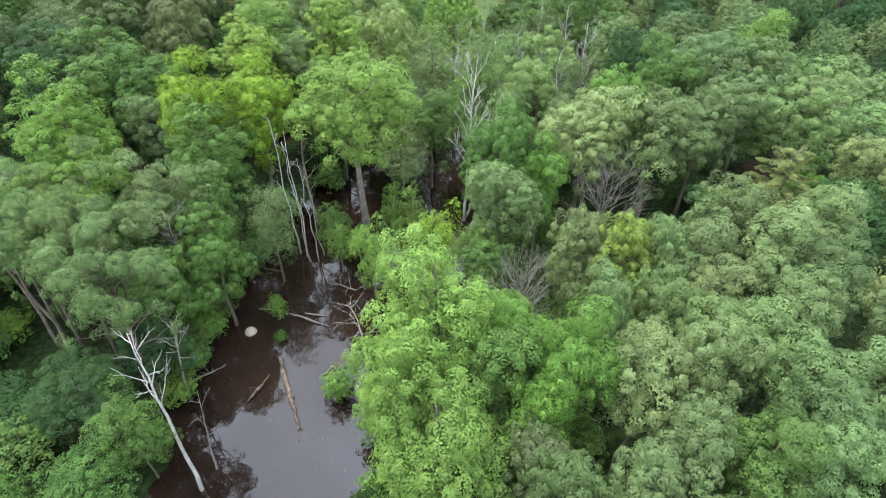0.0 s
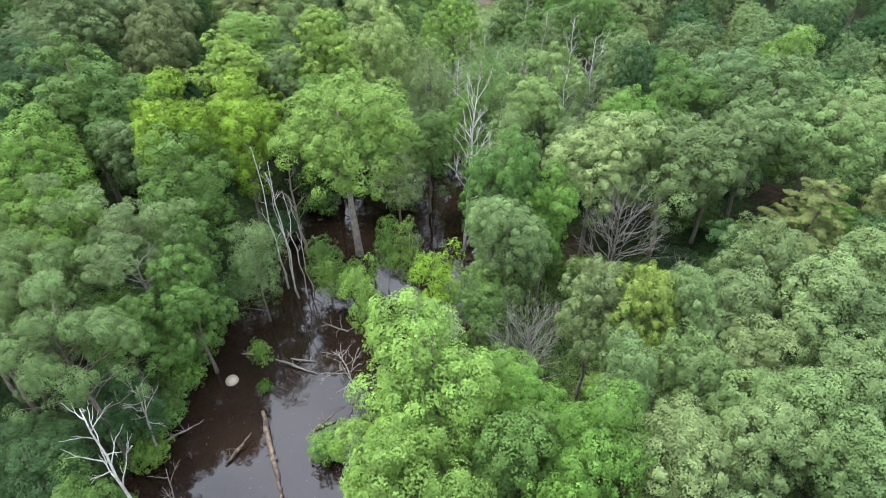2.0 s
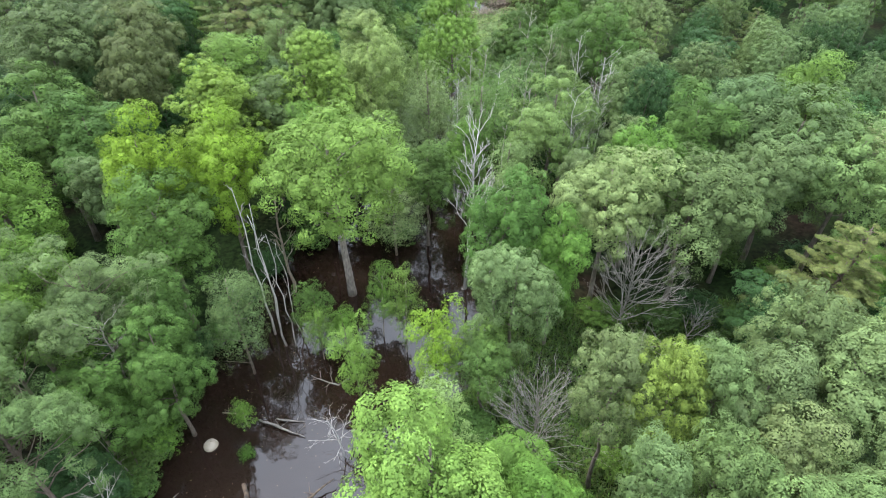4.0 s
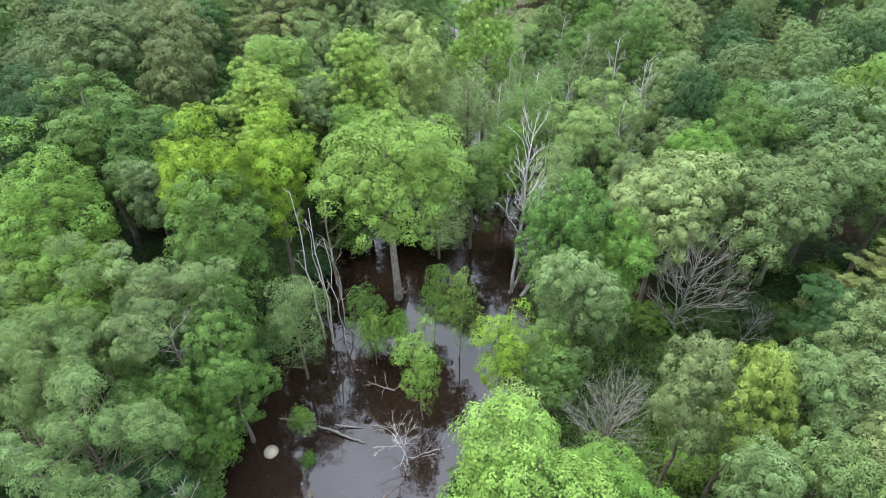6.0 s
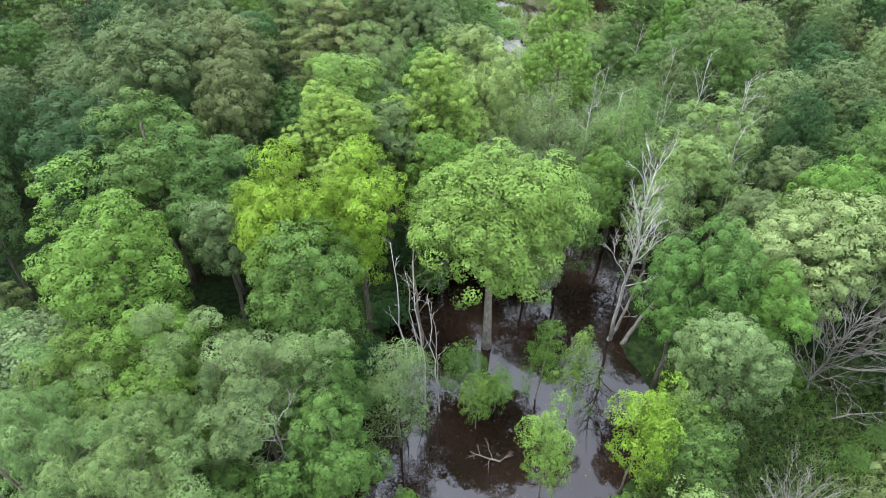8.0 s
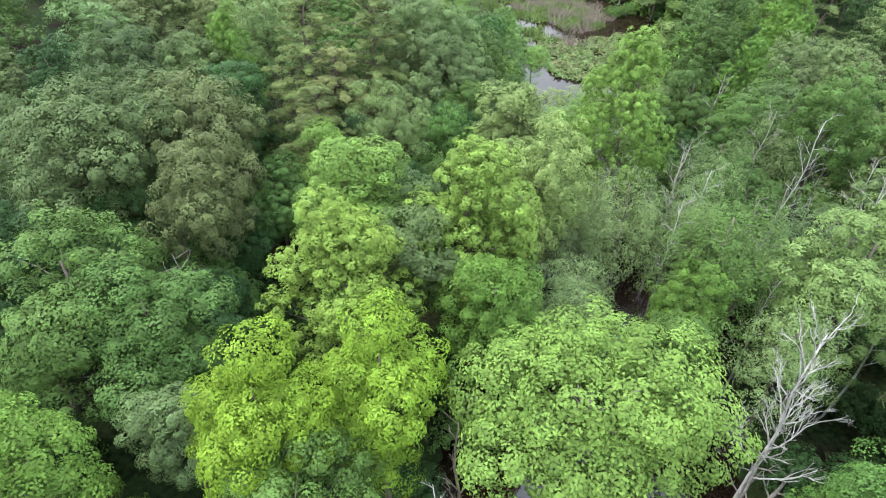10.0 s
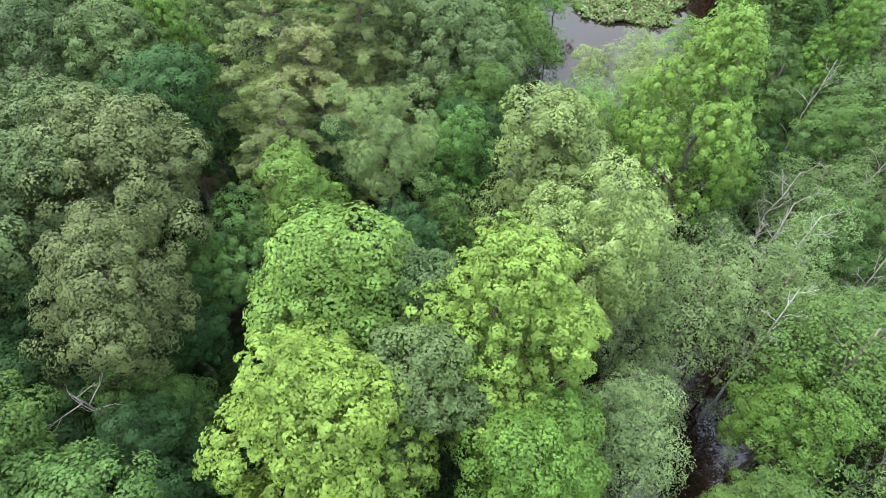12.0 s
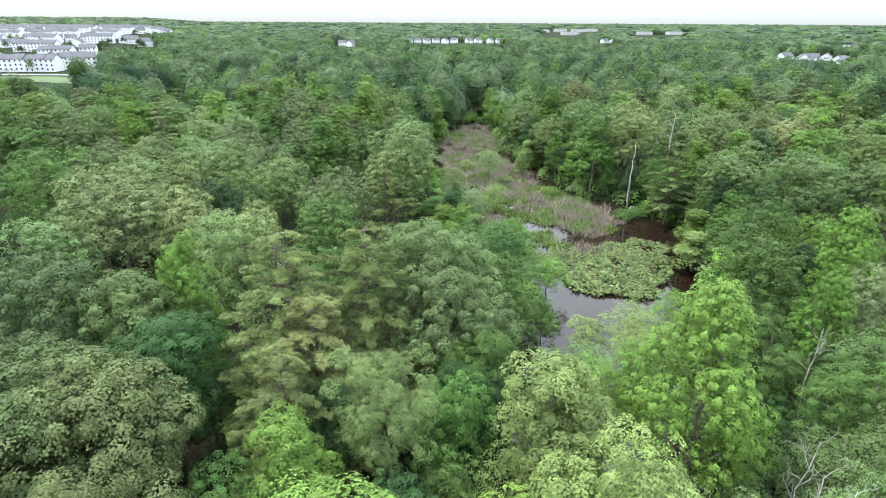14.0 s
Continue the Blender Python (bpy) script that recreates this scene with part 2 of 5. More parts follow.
def crown_lobes(rng, R, z0, z1, n, lobe_r, shape, seed, lump):
    """Centres of the crown's rounded lobes, spread over its outside; the crown reaches from z0 to z1."""
    zc, h = (z0 + z1) / 2, (z1 - z0) / 2
    zs = 1 - 2 * (np.arange(n) + 0.4) / n * 0.9
    zs = np.clip(zs + rng.normal(0, 0.05, n), -0.92, 0.97)
    th = np.arange(n) * 2.39996 + rng.normal(0, 0.3, n)
    rad = PROFILE[shape](zs)
    d = np.stack([np.cos(th) * rad, np.sin(th) * rad, zs], axis=1)
    k = lumpy(d, seed, lump * 0.6)[:, None] * rng.uniform(0.68, 1.1, (n, 1))
    return d * k * np.array([max(R - lobe_r, 0.3), max(R - lobe_r, 0.3), max(h - lobe_r * 0.8, 0.3)]) + np.array([0, 0, zc])


def unit(v):
    return v / (np.linalg.norm(v, axis=-1, keepdims=True) + 1e-9)


def spiral_dirs(n):
    """Directions spread evenly over the sphere."""
    z = 1 - 2 * (np.arange(n) + 0.5) / n
    th = np.arange(n) * 2.39996
    q = np.sqrt(1 - z * z)
    return np.stack([np.cos(th) * q, np.sin(th) * q, z], axis=1)


def leafy_crown(rng, centres, lobe_r, tufts, tuft_r, per, L, W, up, squash, droop, face, cap):
    """Rounded tufts of leaves set side by side over the outer side of every lobe, and coarse leaves within."""
    mid = centres.mean(axis=0) - np.array([0, 0, 1.0])
    out = unit(centres - mid)
    n = len(centres)
    big = lobe_r * rng.uniform(0.7, 1.3, n)
    tc, d = [], []
    for i in range(n):
        q = unit(spiral_dirs(int(tufts * 1.55 * (big[i] / lobe_r) ** 2)) @ np.linalg.qr(rng.normal(0, 1, (3, 3)))[0] + rng.normal(0, 0.13, 3))
        q = unit(q + rng.normal(0, 0.1, q.shape))
        q = q[q @ unit(out[i] + np.array([0, 0, cap])) > -0.3]
        tc.append(centres[i] + q * big[i] * rng.uniform(0.76, 1.2, (len(q), 1)) * np.array([1, 1, squash]))
        d.append(q)
    tc, d = np.concatenate(tc), np.concatenate(d)
    tc[:, 2] -= droop * rng.random(len(tc)) * np.hypot(d[:, 0], d[:, 1])
    tr = tuft_r * rng.uniform(0.7, 1.3, len(tc))
    # the shaded underside bears fewer leaves
    high = tc[:, 2] > np.percentile(tc[:, 2], 22)
    tc, d, tr = np.concatenate([tc[high], tc[~high][::2]]), np.concatenate([d[high], d[~high][::2]]), np.concatenate([tr[high], tr[~high][::2]])
    axis = unit(d + np.array([0, 0, 0.55]))
    e = unit(rng.normal(0, 0.8, (len(tc), per, 3)) + axis[:, None, :] * 0.75)
    pos = tc[:, None, :] + e * (tr[:, None] * rng.uniform(0.72, 1.06, (len(tc), per)))[..., None]
    away = unit(tc - (mid - np.array([0, 0, 1.5])))
    nrm = e * 0.8 + axis[:, None, :] * 0.45 + away[:, None, :] * face * 0.6 + np.array([0, 0, up]) + rng.normal(0, 0.09, e.shape)
    a = leaves(rng, pos.reshape(-1, 3), nrm.reshape(-1, 3), L, W)
    k = 26
    core = mid + (centres - mid)[:, None, :] * rng.uniform(0.35, 0.85, (n, k))[..., None] + rng.normal(0, lobe_r * 0.25, (n, k, 3))
    b = leaves(rng, core.reshape(-1, 3), rng.normal(0, 0.6, (n * k, 3)) + np.array([0, 0, 0.4]), L * 2.0, W * 2.0)
    return np.concatenate([a, b])


def trunk_and_limbs(rng, H, base_r, centres, z_fork, limbs, material, name="trunk", sides=7, bend=0.012):
    t = Tubes()
    top = (rng.normal(0, 0.25), rng.normal(0, 0.25), H * 0.9)
    spine = wander(rng, (0, 0, -0.6), top, 8, bend)
    t.add(spine, [base_r * (1.25 if i == 0 else 1.0) * (1 - 0.85 * i / 8) + 0.02 for i in range(9)], sides)
    idx = rng.choice(len(centres), min(limbs, len(centres)), replace=False)
    for i in idx:
        c = centres[i]
        zb = max(z_fork, min(c[2] - np.hypot(c[0], c[1]) * rng.uniform(0.5, 0.9), H * 0.8))
        f = zb / (H * 0.9)
        s = Vector((top[0] * f, top[1] * f, zb))
        rb = base_r * 0.45 * (1 - 0.6 * f)
        pts = wander(rng, s, Vector(c.tolist()), 4, 0.06)
        t.add(pts, [rb, rb * 0.75, rb * 0.55, rb * 0.35, rb * 0.15], 5)
    return t.mesh(name, material)


class Kind:
    """A tree, built once; its repeats share the meshes."""

    def __init__(self, name, H, R, parts):
        self.name = name
        co = np.empty(len(parts[-1][1].vertices) * 3)
        parts[-1][1].vertices.foreach_get("co", co)
        co = co.reshape(-1, 3)
        self.H, self.R = float(co[:, 2].max()), float(np.percentile(np.hypot(co[:, 0], co[:, 1]), 96))
        self.root = new(name)
        self.root.empty_display_size = 0.5
        for pname, me in parts:
            part(pname, me, self.root)
        self.places = []


def broadleaf(name, seed, H, R, z0, shape, lobes, lobe_r, tufts, tuft_r, per, L, W, base_r=0.22, lump=0.22, limbs=14, up=0.08, squash=0.95, droop=0.0, bark=None, face=0.5, cap=0.45):
    rng = np.random.default_rng(seed)
    c = crown_lobes(rng, R, z0, H, lobes, lobe_r, shape, seed, lump)
    tris = leafy_crown(rng, c, lobe_r, tufts, tuft_r, per, L, W, up, squash, droop, face, cap)
    return Kind(name, H, R, [("trunk", trunk_and_limbs(rng, H, base_r, c, z0 * 0.8, limbs, bark or BARK, bend=0.003 if bark else 0.012)), ("crown", tri_mesh("crown", tris, LEAF))])


def tiered_pine(name, seed, H, R, z0, tiers, per_tier, sprigs, needles, L, W, base_r=0.2):
    """Level boughs in open tiers, each a flat spray of needle sprigs with a drooping tip."""
    rng = np.random.default_rng(seed)
    t = Tubes()
    top = Vector((rng.normal(0, 0.3), rng.normal(0, 0.3), H - 0.3))
    t.add(wander(rng, (0, 0, -0.6), top, 8, 0.01), [base_r * (1 - 0.85 * i / 8) + 0.02 for i in range(9)], 7)
    pos, nrm = [], []
    for i in range(tiers):
        f = i / (tiers - 1)
        count = max(3, round(per_tier * (1 - 0.35 * f)))
        for b in range(count):
            zb = z0 + (H - z0 - 0.5) * f + rng.normal(0, 0.22)
            reach = R * (1 - 0.93 * f) ** 0.6 * rng.uniform(0.6, 1.1) + 0.3
            th = i * 1.7 + b * 2 * math.pi / count + rng.normal(0, 0.3)
            way = np.array([math.cos(th), math.sin(th), rng.uniform(0.02, 0.3)])
            side = np.array([-math.sin(th), math.cos(th), 0.0])
            root = np.array([top.x * zb / H, top.y * zb / H, zb])
            t.add(wander(rng, root, root + way * reach, 4, 0.04), [0.06, 0.05, 0.04, 0.025, 0.01], 4)
            n = max(14, int(sprigs * reach))
            g = np.sqrt(rng.uniform(0.04, 1.1, n))
            # the spray is ragged: side shoots every so often along the bough
            wide = 0.34 * reach * np.clip(1.25 - g, 0.12, 1) * (0.65 + 0.5 * np.sin(g * 17 + th * 5))
            off = rng.uniform(-1, 1, n) * wide
            c = root + g[:, None] * reach * way + off[:, None] * side
            c[:, 2] += rng.normal(0.05, 0.07, n) - 0.22 * np.abs(off) - 0.3 * g ** 3
            d = unit(rng.normal(0, 1, (n, needles, 3)) * np.array([1, 1, 0.55]) + way * 0.5 + np.array([0, 0, 0.35]))
            pos.append((c[:, None, :] + d * rng.uniform(0.08, 0.24, (n, needles, 1))).reshape(-1, 3))
            nrm.append((d * 0.5 + way * 0.25 + np.array([0, 0, 0.75]) + rng.normal(0, 0.25, d.shape)).reshape(-1, 3))
    tris = leaves(rng, np.concatenate(pos), np.concatenate(nrm), L, W)
    return Kind(name, H, R, [("trunk", t.mesh("trunk", PINE_BARK)), ("crown", tri_mesh("crown", tris, NEEDLE))])


OAK = [broadleaf("oak_tree", 11 + i, 16, R, z0, "dome", n, lr, 11, 0.52, 135, 0.132, 0.104, 0.2, 0.55, face=0.3) for i, (R, z0, n, lr) in enumerate([(2.7, 6.5, 18, 0.95), (3.1, 6.0, 20, 1.1), (3.8, 5.0, 25, 1.25), (4.0, 4.5, 27, 1.2), (4.9, 4.0, 36, 1.35)])]
MAPLE = [broadleaf("maple_tree", 21 + i, 17, R, z0, "dome", n, lr, 11, 0.56, 135, 0.138, 0.108, 0.22, 0.6, face=0.3) for i, (R, z0, n, lr) in enumerate([(2.6, 6.5, 18, 1.0), (3.2, 6.0, 22, 1.15), (4.0, 4.5, 28, 1.3), (4.2, 4.5, 30, 1.25), (5.2, 4.0, 40, 1.4)])]
POPLAR = [broadleaf("sycamore_tree", 31 + i, 19, 4.2, 3.5, "ovate", 56, 0.9, 16, 0.31, 58, 0.13, 0.105, 0.2, 0.2) for i in range(2)]
ASH = [broadleaf("ash_tree", 41, 18, 4.8, 8.6, "dome", 34, 1.3, 12, 0.6, 130, 0.145, 0.112, 0.34, 0.5, 16, 0.2, 0.85, 0.2, PALE_BARK)]
WISPY = [broadleaf("alder_tree", 51 + i, 14, 3.4, 2.5, "dome", 34, 1.0, 13, 0.46, 44, 0.105, 0.08, 0.13, 0.5, 20, 0.3, 0.95, 0.4) for i in range(2)]
SAPLING = [broadleaf("sapling", 61 + i, 9, 2.2, 1.6, "dome", 18, 0.75, 13, 0.34, 40, 0.11, 0.08, 0.07, 0.4, 12, 0.3, 1.0, 0.3) for i in range(2)]
SLIM = [broadleaf("sapling", 65 + i, 9, 2.2, 2.4, "ovate", 30, 0.5, 7, 0.33, 36, 0.1, 0.075, 0.08, 0.9, 14, 0.3, 1.0, 0.3, bark=PALE_BARK) for i in range(2)]
SHRUB = [broadleaf("shrub", 71 + i, 4.5, 2.4, 0.2, "dome", 12, 0.95, 12, 0.38, 30, 0.17, 0.13, 0.06, 0.35, 6) for i in range(2)]
OAK_M = [broadleaf("oak_tree", 15 + i, 16, 3.8, 4.0, "dome", 28, 1.2, 13, 0.46, 46, 0.17, 0.13, 0.2, 0.45, 5, face=0.4, cap=0.4) for i in range(2)]
MAPLE_M = [broadleaf("maple_tree", 25 + i, 17, 4.0, 3.5, "dome", 28, 1.35, 13, 0.5, 46, 0.175, 0.135, 0.22, 0.45, 5, face=0.4, cap=0.4) for i in range(2)]
PINE = [broadleaf("pine_tree", 81 + i, 18, 3.9, 8.5, "dome", 46, 0.62, 8, 0.42, 120, 0.16, 0.045, 0.2, 0.9, 40, 0.25, 0.8, 0.0, PINE_BARK) for i in range(3)]
CEDAR = [tiered_pine("virginia_pine", 85 + i, 20, 5.0, 4.0, 13, 8, 34, 6, 0.24, 0.075) for i in range(2)]
CONE = [broadleaf("young_cypress", 91, 9, 2.0, 0.4, "cone", 34, 0.5, 14, 0.26, 14, 0.2, 0.1, 0.1, 0.12, 6)]
# lighter builds of the same trees for the woods beyond the marsh
OAK_F = [broadleaf("broadleaf_tree", 111 + i, 17, 4.6, 3.0, "dome", 34, 1.4, 12, 0.55, 34, 0.23, 0.18, 0.2, 0.4, 2, face=0.5, cap=0.3) for i in range(2)]
MAPLE_F = [broadleaf(("woodland_tree", "hickory_tree")[i], 121 + i, 19, 4.2, 3.0, "ovate", 36, 1.25, 12, 0.53, 34, 0.23, 0.18, 0.2, 0.4, 2, face=0.5, cap=0.3) for i in range(2)]
POPLAR_F = [broadleaf("sycamore_tree", 131, 20, 3.6, 3.0, "ovate", 32, 1.05, 12, 0.46, 32, 0.23, 0.18, 0.2, 0.2, 2, face=0.5, cap=0.3)]
PINE_F = [tiered_pine("pine_tree", 181, 19, 4.2, 5.0, 9, 5, 26, 5, 0.4, 0.15)]

# ---- the lie of the land ----
# the water's two banks: y, x of the one bank, x of the other
BANKS = [(-60, -20, -8), (10, -19, -6), (20, -19.5, -5.5), (27, -20, -4.5), (33, -20, -2.8), (38, -21.5, 1), (42, -19, 2.5), (50, -17.5, 4), (55, -16, 5.5),
         (62, -12, 8), (70, -8, 12), (80, -7, 13), (95, -8, 15), (110, -5, 20), (125, -8, 24), (140, -8, 31), (150, -8, 31),
         (165, -14, 26), (175, -17, 16), (197, -19, 10.5), (220, -17, 8), (245, -12, 6), (262, -8, 5), (277, -2, 3)]


def banks_at(y):
    ys = [b[0] for b in BANKS]
    return np.interp(y, ys, [b[1] for b in BANKS]), np.interp(y, ys, [b[2] for b in BANKS])


def shore(x, y):
    """Metres from the water's edge; less than 0 in the water."""
    lo, hi = banks_at(y)
    wob = 0.7 * np.sin(y * 0.9 + x * 0.3) + 0.5 * np.sin(y * 0.37 + 1.3)
    d = np.maximum(lo - x, x - hi) + wob
    return np.where((y > 277) | (y < -60), 30.0, d)


def ground_z(x, y):
    d = shore(x, y)
    z = np.where(d < 0, np.maximum(d * 0.25, -0.7), 1.6 * (1 - np.exp(-np.maximum(d, 0) / 9)))
    ahead = y - 50.0
    u = (x + 16.0) / np.maximum(ahead, 1.0)
    t = np.clip((ahead - 430) / 650, 0, 1) * np.where(ahead > 0, 1, 0)
    k = np.clip((-0.36 - u) / 0.12, 0, 1)
    far = np.clip((ahead - 1500) / 1700, 0, 1)
    z = z + 24.0 * far * far * (3 - 2 * far)
    z = z + 18.0 * t * t * (3 - 2 * t) * k * k * (3 - 2 * k)
    bump = 0.18 * np.sin(x * 0.31 + 0.7 * np.sin(y * 0.23)) + 0.14 * np.sin(y * 0.41 + 1.1)
    return z + bump * np.clip(d / 3, 0, 1)


def build_ground():
    def axis(lo, hi, far_lo, far_hi, step):
        core = list(np.arange(lo, hi + 0.1, step))
        g, s = [], step
        v = hi
        while v < far_hi:
            s *= 1.22
            v += s
            g.append(v)
        h, s = [], step
        v = lo
        while v > far_lo:
            s *= 1.22
            v -= s
            h.append(v)
        return np.array(h[::-1] + core + g)
    xs = axis(-46, 46, -4500, 4500, 1.5)
    ys = axis(-10, 300, -800, 4600, 1.5)
    X, Y = np.meshgrid(xs, ys)
    Z = ground_z(X, Y)
    verts = np.stack([X, Y, Z], axis=-1).reshape(-1, 3)
    w = len(xs)
    faces = [(j * w + i, j * w + i + 1, (j + 1) * w + i + 1, (j + 1) * w + i) for j in range(len(ys) - 1) for i in range(w - 1)]
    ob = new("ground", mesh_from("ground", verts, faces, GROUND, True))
    tagged(ob, "leaf-littered forest floor with patches of low green herbs, canopy shade in its colour", "ground", kind="structure")
    lo = [(b[1] - 3, b[0]) for b in BANKS]
    hi = [(b[2] + 3, b[0]) for b in BANKS]
    v, f = [], []
    for (xa, ya), (xb, _) in zip(lo, hi):
        v += [(xa, ya, 0.0), (xb, ya, 0.0)]
    f = [(2 * i, 2 * i + 1, 2 * i + 3, 2 * i + 2) for i in range(len(BANKS) - 1)]
    tagged(new("water", mesh_from("water", v, f, WATER, True)), "still dark brown swamp water with sky reflections and thin surface film", "water", kind="structure")


build_ground()

# ---- hues of foliage ----
HUE = {
    "lime": (0.113, 0.196, 0.040), "yellow": (0.134, 0.224, 0.026), "bright": (0.089, 0.163, 0.031), "green": (0.065, 0.120, 0.030),
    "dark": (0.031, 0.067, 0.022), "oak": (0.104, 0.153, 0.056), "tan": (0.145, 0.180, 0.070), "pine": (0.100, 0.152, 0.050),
    "olive": (0.104, 0.138, 0.046), "ash": (0.106, 0.182, 0.038), "wispy": (0.124, 0.180, 0.068), "grey": (0.096, 0.145, 0.054),
    "pale": (0.138, 0.194, 0.060), "yellowed": (0.144, 0.192, 0.043), "sunlit": (0.134, 0.214, 0.042), "bronze": (0.100, 0.132, 0.052), "deep": (0.076, 0.112, 0.042),
}
WORDS = {
    "lime": "bright lime-green leafy", "yellow": "yellow-green leafy", "bright": "fresh green leafy", "green": "mid-green leafy", "dark": "deep green leafy",
    "oak": "grey-green clumpy", "tan": "grey-green tree with cream-tinted new growth, clumpy", "pine": "grey-green tufted", "olive": "olive-green tufted",
    "ash": "soft green feathery", "wispy": "pale green thin-leaved", "grey": "muted grey-green leafy", "pale": "pale yellow-green leafy", "yellowed": "yellow-green clumpy", "deep": "deep grey-green leafy", "bronze": "bronze-tinted olive leafy", "sunlit": "light lime-green leafy",
}
STANDING = []      # x, y, radius of all that stands
hue_rng = np.random.default_rng(7)


def plant(kinds, x, y, top, r, hue, where="in the woodland", group="woodland trees", spin=None):
    fits = sorted(kinds, key=lambda q: abs(math.log((r / q.R) / (top / q.H))))[:2]
    k = fits[int(hue_rng.integers(len(fits)))]
    g = float(ground_z(np.float64(x), np.float64(y)))
    g = max(g, -0.5)
    s, sz = (1.1 if y > 50 or x < 4 else 1.0) * r / k.R, (top - g) / k.H
    turn = hue_rng.uniform(0, 360) if spin is None else spin
    m = pose(x, y, g, hue_rng.normal(0, 1.2), hue_rng.normal(0, 1.2), turn) @ Matrix.Diagonal((s, s, sz, 1))
    col = [c * f for c, f in zip(HUE[hue], hue_rng.normal(1, 0.035, 3) * hue_rng.normal(1, 0.10 if y < 98 else 0.15))]
    k.places.append((m, col, f"{WORDS[hue]} {k.name.replace('_', ' ')} {where}", group))
    STANDING.append((x, y, r))

# ---- the trees that stand out one by one: kind, x, y, top, radius, hue ----
POND, WOOD, SWAMP = "beside the brown pond", "in the dense woodland", "standing in the flooded swamp"


